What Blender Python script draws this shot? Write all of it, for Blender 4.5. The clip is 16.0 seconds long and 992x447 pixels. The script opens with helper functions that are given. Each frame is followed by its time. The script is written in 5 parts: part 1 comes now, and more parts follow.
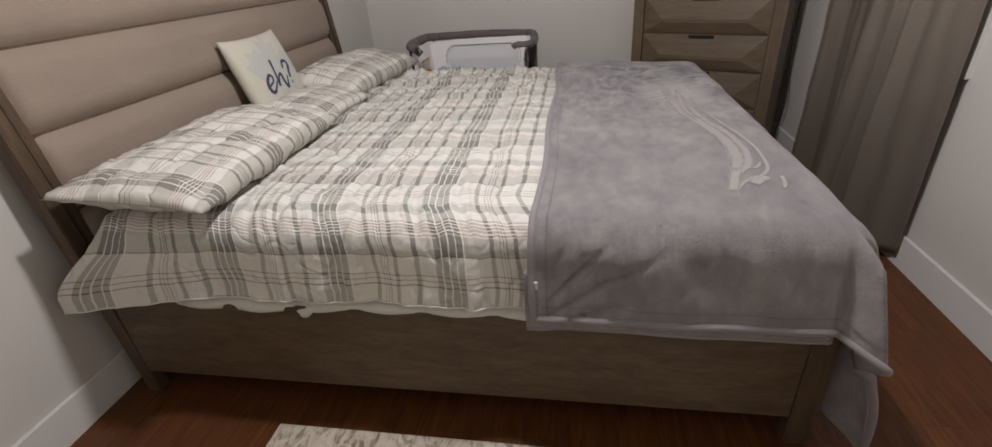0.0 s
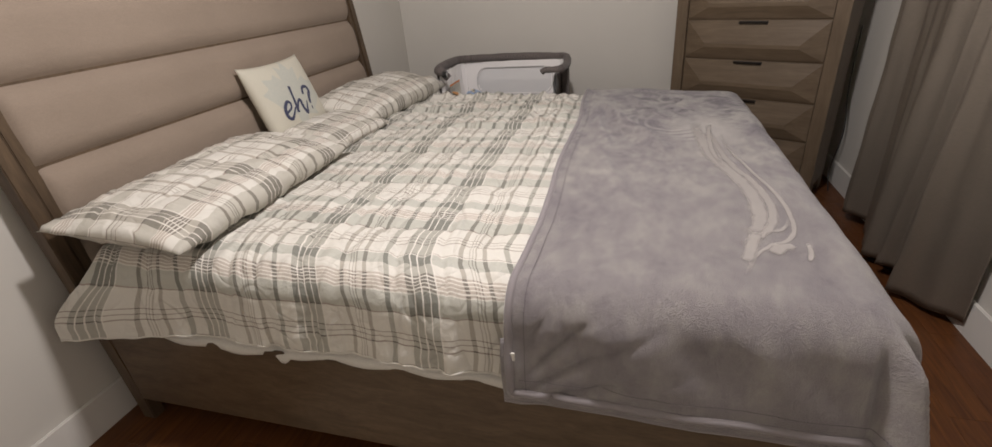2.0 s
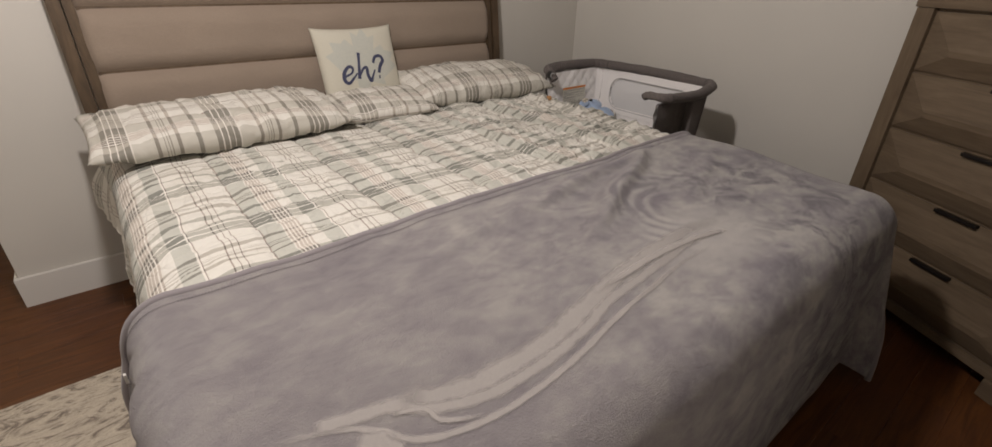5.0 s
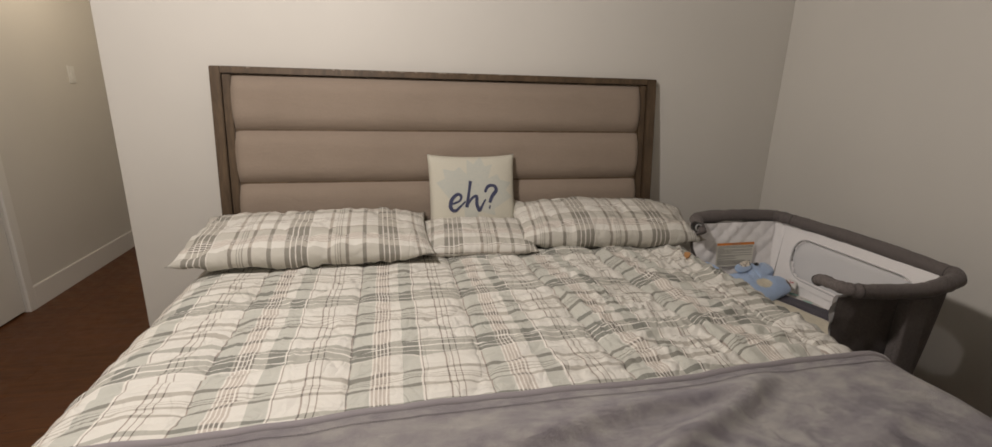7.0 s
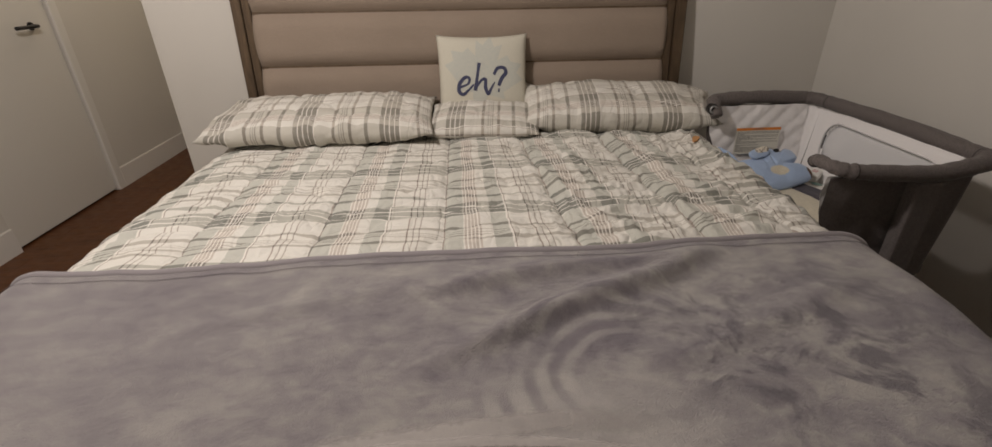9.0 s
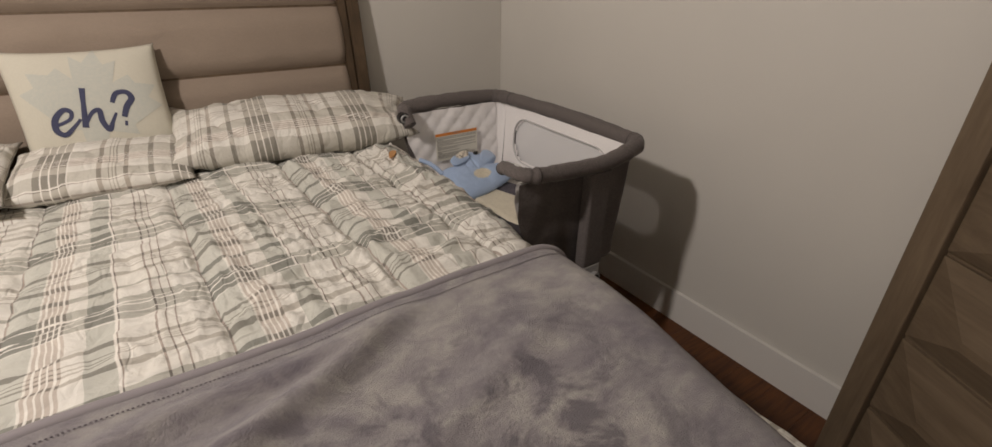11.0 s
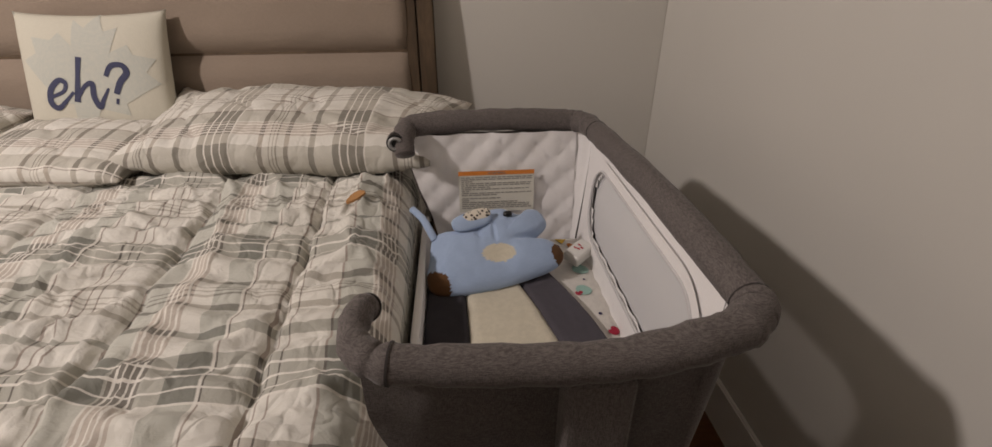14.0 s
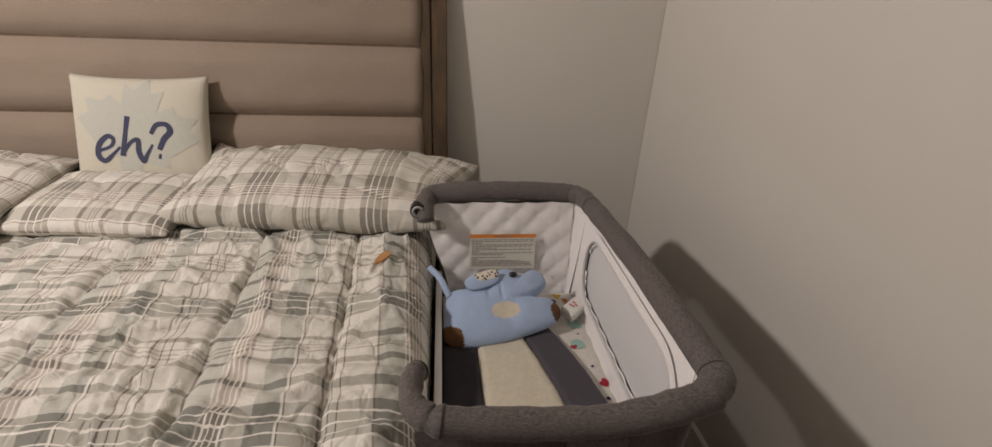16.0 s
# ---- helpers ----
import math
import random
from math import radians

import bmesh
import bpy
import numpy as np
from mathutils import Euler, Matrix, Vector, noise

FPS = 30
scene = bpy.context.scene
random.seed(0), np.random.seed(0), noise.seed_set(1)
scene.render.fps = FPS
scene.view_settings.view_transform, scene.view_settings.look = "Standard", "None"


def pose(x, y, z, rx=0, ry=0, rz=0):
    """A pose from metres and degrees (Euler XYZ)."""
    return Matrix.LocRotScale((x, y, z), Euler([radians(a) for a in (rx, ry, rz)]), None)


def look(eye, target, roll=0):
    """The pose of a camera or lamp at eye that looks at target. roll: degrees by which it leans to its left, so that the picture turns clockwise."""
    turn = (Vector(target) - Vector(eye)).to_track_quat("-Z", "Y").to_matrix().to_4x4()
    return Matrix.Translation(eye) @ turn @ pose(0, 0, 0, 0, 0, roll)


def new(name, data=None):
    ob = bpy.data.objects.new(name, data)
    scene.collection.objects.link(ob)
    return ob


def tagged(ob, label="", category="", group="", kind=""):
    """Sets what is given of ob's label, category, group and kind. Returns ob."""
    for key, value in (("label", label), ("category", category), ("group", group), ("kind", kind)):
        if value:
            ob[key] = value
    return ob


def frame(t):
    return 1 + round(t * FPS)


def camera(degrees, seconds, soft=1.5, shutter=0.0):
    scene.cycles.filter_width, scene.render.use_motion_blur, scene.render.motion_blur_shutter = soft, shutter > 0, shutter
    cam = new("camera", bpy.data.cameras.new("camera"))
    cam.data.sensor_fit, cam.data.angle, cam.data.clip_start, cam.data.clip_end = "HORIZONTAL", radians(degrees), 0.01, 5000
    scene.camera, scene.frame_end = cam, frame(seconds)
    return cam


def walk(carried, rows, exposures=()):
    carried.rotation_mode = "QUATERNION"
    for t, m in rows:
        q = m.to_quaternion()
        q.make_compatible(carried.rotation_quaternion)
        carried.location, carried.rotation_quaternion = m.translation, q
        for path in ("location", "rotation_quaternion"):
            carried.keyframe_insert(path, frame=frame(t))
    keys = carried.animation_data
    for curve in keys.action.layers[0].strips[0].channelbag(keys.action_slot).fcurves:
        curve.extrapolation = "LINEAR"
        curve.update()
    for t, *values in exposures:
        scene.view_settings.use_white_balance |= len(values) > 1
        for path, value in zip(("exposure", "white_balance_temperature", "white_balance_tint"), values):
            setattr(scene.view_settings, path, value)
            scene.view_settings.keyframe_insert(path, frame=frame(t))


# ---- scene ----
cam = camera(91.3, 16.0)
PATH = [
    (0, (-2.095, -1.516, 1.299), (-0.369, -1.189, 0.343), -4.4),
    (0.5, (-2.115, -1.545, 1.315), (-0.314, -1.219, 0.509), -4.8),
    (1, (-2.118, -1.551, 1.327), (-0.294, -1.202, 0.584), -4.4),
    (1.5, (-2.052, -1.589, 1.325), (-0.292, -1.173, 0.47), -4.2),
    (2, (-1.912, -1.653, 1.341), (-0.207, -1.13, 0.436), -4.8),
    (2.5, (-1.8, -1.827, 1.312), (-0.187, -1.125, 0.361), -7.1),
    (3, (-1.675, -2.127, 1.317), (-0.145, -1.375, 0.271), -2.8),
    (3.2, (-1.616, -2.162, 1.258), (-0.078, -1.365, 0.259), -2.0),
    (5.3, (-0.798, -2.492, 1.331), (0.152, -0.982, 0.427), -0.3),
    (5.5, (-0.658, -2.511, 1.324), (0.177, -0.912, 0.46), -0.9),
    (6, (-0.426, -2.542, 1.285), (0.261, -0.812, 0.551), 3.2),
    (6.5, (-0.373, -2.439, 1.331), (0.126, -0.637, 0.619), 2.6),
    (7, (-0.303, -2.293, 1.38), (0.115, -0.413, 0.84), 1.5),
    (7.5, (-0.195, -2.314, 1.366), (0.05, -0.388, 0.884), 2.6),
    (8, (-0.119, -2.377, 1.355), (-0.002, -0.478, 0.739), 3.0),
    (8.5, (-0.055, -2.404, 1.347), (-0.001, -0.584, 0.52), 2.0),
    (9, (-0.008, -2.397, 1.318), (0.095, -0.622, 0.403), -0.8),
    (9.5, (0.002, -2.377, 1.303), (0.568, -0.699, 0.374), -1.0),
    (10, (0.071, -2.284, 1.288), (1.017, -0.77, 0.386), -1.4),
    (10.2, (0.037, -2.241, 1.301), (1.104, -0.808, 0.401), -2.0),
    (12.3, (0.87, -2.019, 1.305), (1.513, -0.415, 0.299), 4.2),
    (12.5, (0.892, -1.967, 1.306), (1.452, -0.35, 0.27), 3.2),
    (13, (1.026, -1.774, 1.256), (1.378, -0.119, 0.19), 1.6),
    (13.5, (1.114, -1.656, 1.185), (1.321, 0.047, 0.158), -0.8),
    (14, (1.117, -1.608, 1.201), (1.255, 0.138, 0.237), -0.3),
    (14.5, (1.092, -1.621, 1.247), (1.222, 0.167, 0.36), 1.5),
    (15, (1.091, -1.607, 1.306), (1.211, 0.168, 0.393), 2.5),
    (15.5, (1.092, -1.619, 1.36), (1.211, 0.156, 0.446), 2.2),
    (16, (1.04, -1.708, 1.368), (1.253, 0.076, 0.49), 2.5),
]
walk(cam, [(t, look(eye, target, roll)) for t, eye, target, roll in PATH],
     exposures=((0, -0.06, 6000, 10), (0.5, 0.0, 6250, 10), (1, 0.05, 6300, 10), (3.2, 0.0, 6350, 10), (5.3, -0.13, 6500, 10), (6.5, -0.12, 6520, 8), (7.5, -0.31, 6550, 9), (9.2, -0.3, 6600, 10), (9.5, -0.38, 6600, 10), (10.2, -0.05, 6680, 10), (12.3, 0.12, 6680, 11), (14, 0.08, 6650, 13), (14.5, 0.13, 6650, 13), (16, 0.14, 6650, 12)))

# ---- world and light ----
world = bpy.data.worlds.new("night")
scene.world = world
world.use_nodes = True
world.node_tree.nodes["Background"].inputs[0].default_value = (0.02, 0.025, 0.04, 1)
world.node_tree.nodes["Background"].inputs[1].default_value = 0.15
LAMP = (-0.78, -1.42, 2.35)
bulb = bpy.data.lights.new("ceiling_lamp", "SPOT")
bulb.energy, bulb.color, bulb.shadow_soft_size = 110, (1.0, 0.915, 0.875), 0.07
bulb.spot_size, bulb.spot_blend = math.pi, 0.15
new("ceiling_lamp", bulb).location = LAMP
# unseen fill light, added to lift the brightness of the passage walls
far = bpy.data.lights.new("passage_fill", "POINT")
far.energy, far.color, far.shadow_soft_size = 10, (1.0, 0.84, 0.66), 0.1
new("passage_fill", far).location = (-1.95, 1.35, 2.2)


# ---- materials ----
class Mat:
    """A node material with short calls to add and link nodes."""

    def __init__(self, name, rough=0.6, metal=0.0, spec=0.5):
        self.m = bpy.data.materials.new(name)
        self.m.use_nodes = True
        self.t = self.m.node_tree
        self.b = self.t.nodes["Principled BSDF"]
        self.b.inputs["Roughness"].default_value = rough
        self.b.inputs["Metallic"].default_value = metal
        self.b.inputs["Specular IOR Level"].default_value = spec

    def n(self, kind, **props):
        node = self.t.nodes.new("ShaderNode" + kind)
        for key, value in props.items():
            setattr_safe(node, key, value)
        return node

    def put(self, target, value):
        if isinstance(value, bpy.types.NodeSocket):
            self.t.links.new(value, target)
        else:
            target.default_value = value

    def coords(self, which="Object"):
        return self.n("TexCoord").outputs[which]

    def scaled(self, vec, scale):
        node = self.n("Mapping")
        self.put(node.inputs["Vector"], vec)
        node.inputs["Scale"].default_value = scale
        return node.outputs[0]

    def noise(self, vec, scale, detail=4.0, rough=0.55, distort=0.0):
        node = self.n("TexNoise")
        self.put(node.inputs["Vector"], vec)
        node.inputs["Scale"].default_value = scale
        node.inputs["Detail"].default_value = detail
        node.inputs["Roughness"].default_value = rough
        node.inputs["Distortion"].default_value = distort
        return node.outputs["Fac"]

    def ramp(self, fac, stops, constant=False):
        node = self.n("ValToRGB")
        self.put(node.inputs[0], fac)
        r = node.color_ramp
        if constant:
            r.interpolation = "CONSTANT"
        while len(r.elements) < len(stops):
            r.elements.new(0.5)
        for e, (p, c) in zip(r.elements, stops):
            e.position = p
            e.color = (*c, 1) if len(c) == 3 else c
        return node.outputs[0]

    def mix(self, fac, a, b, blend="MIX"):
        node = self.n("MixRGB")
        node.blend_type = blend
        self.put(node.inputs[0], fac)
        for sock, v in ((node.inputs[1], a), (node.inputs[2], b)):
            self.put(sock, (*v, 1) if isinstance(v, tuple) and len(v) == 3 else v)
        return node.outputs[0]

    def math(self, op, a, b=0.0, c=0.0):
        node = self.n("Math")
        node.operation = op
        for sock, v in zip(node.inputs, (a, b, c)):
            self.put(sock, v)
        return node.outputs[0]

    def range(self, v, a, b, c=0.0, d=1.0):
        node = self.n("MapRange")
        self.put(node.inputs[0], v)
        for i, x in enumerate((a, b, c, d)):
            node.inputs[i + 1].default_value = x
        return node.outputs[0]

    def colour(self, value):
        self.put(self.b.inputs["Base Color"], (*value, 1) if isinstance(value, tuple) else value)
        return self

    def bump(self, height, strength=0.3, distance=0.002):
        node = self.n("Bump")
        self.put(node.inputs["Height"], height)
        node.inputs["Strength"].default_value = strength
        node.inputs["Distance"].default_value = distance
        self.put(self.b.inputs["Normal"], node.outputs[0])
        return self

    def sheen(self, weight, rough=0.4):
        self.b.inputs["Sheen Weight"].default_value = weight
        self.b.inputs["Sheen Roughness"].default_value = rough
        return self


def setattr_safe(node, key, value):
    if key == "operation":
        node.operation = value
    elif key == "feature":
        node.feature = value


def paint(name, colour, rough=0.7, var=0.05):
    m = Mat(name, rough, spec=0.25)
    v = m.coords()
    big, fine = m.noise(v, 1.3, 3), m.noise(v, 140, 2)
    dark = tuple(c * (1 - var) for c in colour)
    m.colour(m.mix(m.range(big, 0.3, 0.7), dark, colour))
    return m.bump(fine, 0.12, 0.001).m


def wood(name, dark, light, axis=(1, 1, 1), rough=0.55, scale=1.0):
    m = Mat(name, rough, spec=0.35)
    v = m.scaled(m.coords(), axis)
    grain = m.noise(v, 30 * scale, 6, 0.65, 0.6)
    fine = m.noise(v, 120 * scale, 3, 0.6)
    patch = m.noise(m.coords(), 3.5, 3)
    col = m.ramp(grain, [(0.3, dark), (0.7, light)])
    col = m.mix(m.range(patch, 0.3, 0.75, 0, 0.35), col, tuple(c * 0.75 for c in dark))
    col = m.mix(m.range(fine, 0.4, 0.7, 0, 0.25), col, tuple(c * 0.6 for c in dark))
    m.colour(col)
    return m.bump(m.math("ADD", grain, fine), 0.25, 0.0015).m


def weave(name, colour, dark=None, scale=900, melange=0.0, rough=0.9, sheen=0.15, patchy=0.12, crease=0.0, spec=0.15):
    m = Mat(name, rough, spec=spec)
    v = m.coords()
    dark = dark or tuple(c * 0.7 for c in colour)
    a = m.noise(m.scaled(v, (1, 1, 9)), scale * 0.12, 3)
    b = m.noise(m.scaled(v, (9, 9, 1)), scale * 0.12, 3)
    big = m.noise(v, 4, 3)
    f = m.math("ADD", m.math("MULTIPLY", a, 0.5), m.math("MULTIPLY", b, 0.5))
    col = m.mix(m.range(f, 0.42, 0.58, 0, 0.35 + melange), colour, dark)
    col = m.mix(m.range(big, 0.35, 0.7, 0, patchy), col, dark)
    m.colour(col).sheen(sheen)
    if crease:
        soft = m.noise(m.scaled(v, (1, 1, 3)), 7, 4, 0.55, 0.7)
        return m.bump(m.math("ADD", m.math("MULTIPLY", f, 0.15), soft), crease, 0.006).m
    return m.bump(f, 0.35, 0.001).m


def satin(name, colour):
    """Glossy woven curtain cloth: fine crosswise threads, a soft metallic sheen on the folds."""
    m = Mat(name, 0.44, metal=0.45, spec=0.7)
    v = m.coords()
    thread = m.noise(m.scaled(v, (1, 1, 14)), 70, 3)
    slub = m.noise(m.scaled(v, (1.0, 1.0, 0.25)), 9, 4)
    col = m.mix(m.range(thread, 0.40, 0.62, 0, 0.35), colour, tuple(c * 0.6 for c in colour))
    m.colour(m.mix(m.range(slub, 0.35, 0.7, 0, 0.3), col, tuple(c * 0.7 for c in colour)))
    m.put(m.b.inputs["Roughness"], m.range(slub, 0.3, 0.7, 0.40, 0.50))
    return m.bump(thread, 0.12, 0.001).m


def plaid(name, warp_axis, warp_sign, warp_off, weft_sign, weft_off, bump_scale=1.0, warm=0.0, fade=0.0):
    """Cream cotton woven with grey bands, groups of fine white lines and taupe hairlines, both ways."""
    m = Mat(name, 0.85, spec=0.15)
    sep = m.n("SeparateXYZ")
    m.put(sep.inputs[0], m.coords("UV"))
    cream, clear = (0.725, 0.703, 0.645), (1, 1, 1)
    grey, taupe, hair = (0.745, 0.765, 0.75), (0.76, 0.705, 0.68), (0.56, 0.50, 0.48)
    deep, bar, fine = (0.63, 0.635, 0.615), (0.655, 0.635, 0.61), (0.72, 0.695, 0.67)
    grey, deep, bar = (tuple(q + (1 - q) * fade - f * warm for q, f in zip(c, (0, 0.7, 1))) for c in (grey, deep, bar))
    black, white1 = (0, 0, 0), (1, 1, 1)
    warp_period, weft_period = 0.335, 0.338
    # lengthwise, in metres: a wide band, five taupe lines, a second band with a hairline, three hairlines
    warp = [(0.0, hair), (0.003, grey), (0.053, clear), (0.131, grey), (0.175, clear), (0.180, hair), (0.183, clear)]
    wline = [(0.0, black), (0.176, white1), (0.180, black)]
    for k in range(5):
        p = 0.0565 + 0.0095 * k
        warp += [(p, taupe), (p + 0.0062, clear)]
        if k < 4:
            wline += [(p + 0.0062, white1), (p + 0.0095, black)]
    for p in (0.238, 0.254, 0.270):
        warp += [(p, hair), (p + 0.0028, clear)]
    # crosswise: four grey bars parted by white lines, then single bars and fine lines
    weft, fline = [(0.078, clear), (0.148, bar), (0.160, clear), (0.214, bar), (0.226, clear), (0.276, deep), (0.291, clear)], [(0.0, black)]
    for k in range(4):
        p = 0.0202 * k
        weft += [(p, deep), (p + 0.0165, clear)]
        fline += [(p + 0.0165, white1), (p + 0.0202, black)]
    for p in (0.176, 0.185, 0.194):
        weft += [(p, fine), (p + 0.0035, clear)]
    made, white = [], []
    for axis, sign, period, off, stops, lines in ((warp_axis, warp_sign, warp_period, warp_off, warp, wline), (1 - warp_axis, weft_sign, weft_period, weft_off, weft, fline)):
        stops, lines = (sorted(((p / period, c) for p, c in q), key=lambda e: e[0]) for q in (stops, lines))
        c = m.math("FRACT", m.math("DIVIDE", m.math("SUBTRACT", sep.outputs[axis], off), sign * period))
        made.append(m.ramp(c, stops, True))
        white.append(m.ramp(c, lines, True))
    col = m.mix(1.0, m.mix(1.0, cream, made[0], "MULTIPLY"), made[1], "MULTIPLY")
    # where two coloured yarns cross, no cream thread lightens the weave
    g0, g1 = (m.math("SUBTRACT", 1.0, c.node.outputs[0]) for c in made)
    col = m.mix(m.math("MINIMUM", m.math("MULTIPLY", m.math("MULTIPLY", g0, g1), 4.6), 0.57), col, (0.112, 0.114, 0.108))
    w = m.math("MAXIMUM", white[0], white[1])
    col = m.mix(m.math("MULTIPLY", w, 0.8), col, (0.79, 0.76, 0.70))
    soil = m.noise(m.coords(), 5, 3)
    col = m.mix(m.range(soil, 0.45, 0.8, 0, 0.2), col, m.mix(1.0, col, (0.86, 0.83, 0.76), "MULTIPLY"))
    m.colour(col).sheen(0.08)
    wr = m.noise(m.coords(), 26 * bump_scale, 4, 0.5, 0.8)
    th = m.noise(m.coords(), 900, 2)
    c1 = m.math("ABSOLUTE", m.math("SUBTRACT", m.noise(m.scaled(m.coords(), (1.0, 1.7, 1.0)), 4.5 * bump_scale, 2, 0.4, 0.5), 0.5))
    c2 = m.math("ABSOLUTE", m.math("SUBTRACT", m.noise(m.scaled(m.coords(), (1.9, 1.0, 1.0)), 8 * bump_scale, 2, 0.4, 0.4), 0.5))
    crease = m.math("MULTIPLY", m.math("ADD", m.math("MINIMUM", c1, 0.06), m.math("MULTIPLY", m.math("MINIMUM", c2, 0.05), 0.5)), 5.5)
    h = m.math("ADD", m.math("ADD", m.math("MULTIPLY", wr, 0.5), m.math("MULTIPLY", th, 0.04)), crease)
    return m.bump(h, 0.92, 0.012).m


def plush(name):
    """Brushed grey-mauve fleece: lighter and darker nap in soft clouds, and light strokes where a hand swept it."""
    m = Mat(name, 0.95, spec=0.1)
    v = m.coords("UV")
    sep = m.n("SeparateXYZ")
    m.put(sep.inputs[0], v)
    x, y = sep.outputs[0], sep.outputs[1]
    cloud = m.noise(m.scaled(v, (1, 1.5, 1)), 3.8, 6, 0.62, 0.25)
    mid = m.noise(m.scaled(v, (0.9, 1.3, 1)), 16, 6, 0.68, 0.3)
    fur = m.noise(v, 260, 4, 0.75)
    nap = m.math("ADD", m.math("MULTIPLY", cloud, 0.55), m.math("MULTIPLY", mid, 0.45))
    # the nap lies more evenly on the side by the rug
    nap = m.math("ADD", m.math("MULTIPLY", m.math("SUBTRACT", nap, 0.5), m.range(x, -0.7, 0.15, 0.5, 1.05)), 0.5)
    wob = m.math("ADD", m.math("MULTIPLY", m.math("SUBTRACT", m.noise(v, 4, 2), 0.5), 0.085), m.math("MULTIPLY", m.math("SUBTRACT", m.noise(v, 17, 3), 0.5), m.range(x, -0.45, -0.85, 0.004, 0.022)))

    sx, sy = m.math("SUBTRACT", x, 0.16), m.math("MULTIPLY", m.math("ADD", y, 1.92), 1.6)
    smear = m.math("SQRT", m.math("ADD", m.math("MULTIPLY", sx, sx), m.math("MULTIPLY", sy, sy)))
    smear = m.range(m.math("ADD", smear, m.math("MULTIPLY", m.noise(v, 14, 4), 0.16)), 0.37, 0.18)
    # rings of nap round a turn of the hand
    dx, dy = m.math("SUBTRACT", x, 0.26), m.math("ADD", y, 1.80)
    r = m.math("ADD", m.math("SQRT", m.math("ADD", m.math("MULTIPLY", dx, dx), m.math("MULTIPLY", dy, dy))), m.math("MULTIPLY", wob, 0.8))
    wave = m.math("SINE", m.math("MULTIPLY", r, 150.0))
    where = m.math("MULTIPLY", m.range(r, 0.29, 0.22), m.range(r, 0.06, 0.11))
    where = m.math("MULTIPLY", m.math("MULTIPLY", where, m.range(m.math("SUBTRACT", dy, dx), 0.0, 0.18)), m.range(m.noise(v, 7, 4), 0.34, 0.50))
    rings, crests = m.math("MULTIPLY", m.range(wave, 0.0, 0.8), where), m.math("MULTIPLY", m.range(wave, 0.0, -0.8), where)
    dark, light, pale = (0.186, 0.165, 0.186), (0.455, 0.430, 0.398), (0.56, 0.53, 0.495)
    col = m.ramp(nap, [(0.39, dark), (0.50, (0.315, 0.291, 0.292)), (0.60, light)])
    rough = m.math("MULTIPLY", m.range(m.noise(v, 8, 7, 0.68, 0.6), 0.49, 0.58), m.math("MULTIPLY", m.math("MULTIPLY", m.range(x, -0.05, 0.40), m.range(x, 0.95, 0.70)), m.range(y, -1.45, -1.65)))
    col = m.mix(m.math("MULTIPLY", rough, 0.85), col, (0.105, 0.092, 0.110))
    col = m.mix(m.math("MULTIPLY", smear, 0.66), col, pale)
    col = m.mix(m.math("MULTIPLY", crests, 0.42), m.mix(m.math("MULTIPLY", rings, 0.6), col, dark), pale)
    col = m.mix(m.range(fur, 0.35, 0.65, 0, 0.28), col, dark)
    m.colour(col).sheen(0.30, 0.45)
    return m.bump(m.math("ADD", m.math("MULTIPLY", fur, 1.5), m.math("MULTIPLY", mid, 2.0)), 0.75, 0.005).m


def flat(name, colour, rough=0.5, metal=0.0, var=0.08, scale=30):
    m = Mat(name, rough, metal)
    f = m.noise(m.coords(), scale, 4)
    m.colour(m.mix(m.range(f, 0.3, 0.7), tuple(c * (1 - var) for c in colour), colour))
    return m.bump(f, 0.06, 0.001).m


WALL = paint("wall_paint", (0.66, 0.635, 0.585))
TRIM = paint("trim_paint", (0.74, 0.72, 0.68), 0.45, 0.03)
DOORP = paint("door_paint", (0.70, 0.68, 0.63), 0.5, 0.03)
CEIL = paint("ceiling_paint", (0.74, 0.72, 0.68), 0.8)
BEDWOOD = wood("weathered_wood", (0.084, 0.056, 0.034), (0.165, 0.113, 0.069), (1, 0.25, 1), 0.5)
BEDWOOD_UP = wood("weathered_wood_upright", (0.058, 0.038, 0.023), (0.155, 0.105, 0.062), (1, 1, 0.12), 0.5)
DRWOOD = wood("dresser_wood", (0.125, 0.090, 0.058), (0.205, 0.152, 0.100), (0.10, 1, 1), 0.45)
DRWOOD_UP = wood("dresser_wood_upright", (0.125, 0.090, 0.058), (0.205, 0.152, 0.100), (1, 1, 0.12), 0.45)
UPHOL = weave("taupe_upholstery", (0.318, 0.256, 0.204), (0.235, 0.187, 0.147), 700, patchy=0.35, crease=0.45)
PLAID = plaid("plaid_cotton", 0, 1, -0.755, -1, -0.730)
PLAIDP = plaid("plaid_pillow_cotton", 1, -1, 0.0, 1, 0.0, 0.7, 0.035, 0.10)
PLUSH = plush("plush_fleece")
SHEET = weave("white_sheet", (0.72, 0.70, 0.65), None, 600, sheen=0.05)
CUSH = weave("cream_cotton", (0.60, 0.575, 0.485), (0.53, 0.505, 0.42), 800, crease=0.35)
LEAFP = weave("faded_print", (0.485, 0.50, 0.455), (0.56, 0.55, 0.48), 800, melange=0.3)
INK = weave("navy_print", (0.07, 0.075, 0.13), None, 800)
MELANGE = weave("grey_melange", (0.182, 0.160, 0.152), (0.085, 0.074, 0.070), 1300, melange=0.65, crease=0.35)
LINING = weave("white_lining", (0.86, 0.84, 0.83), (0.78, 0.76, 0.75), 500, sheen=0.05)
CURT = satin("taupe_satin", (0.240, 0.206, 0.168))
BLACK = flat("black_plastic", (0.012, 0.012, 0.013), 0.35)
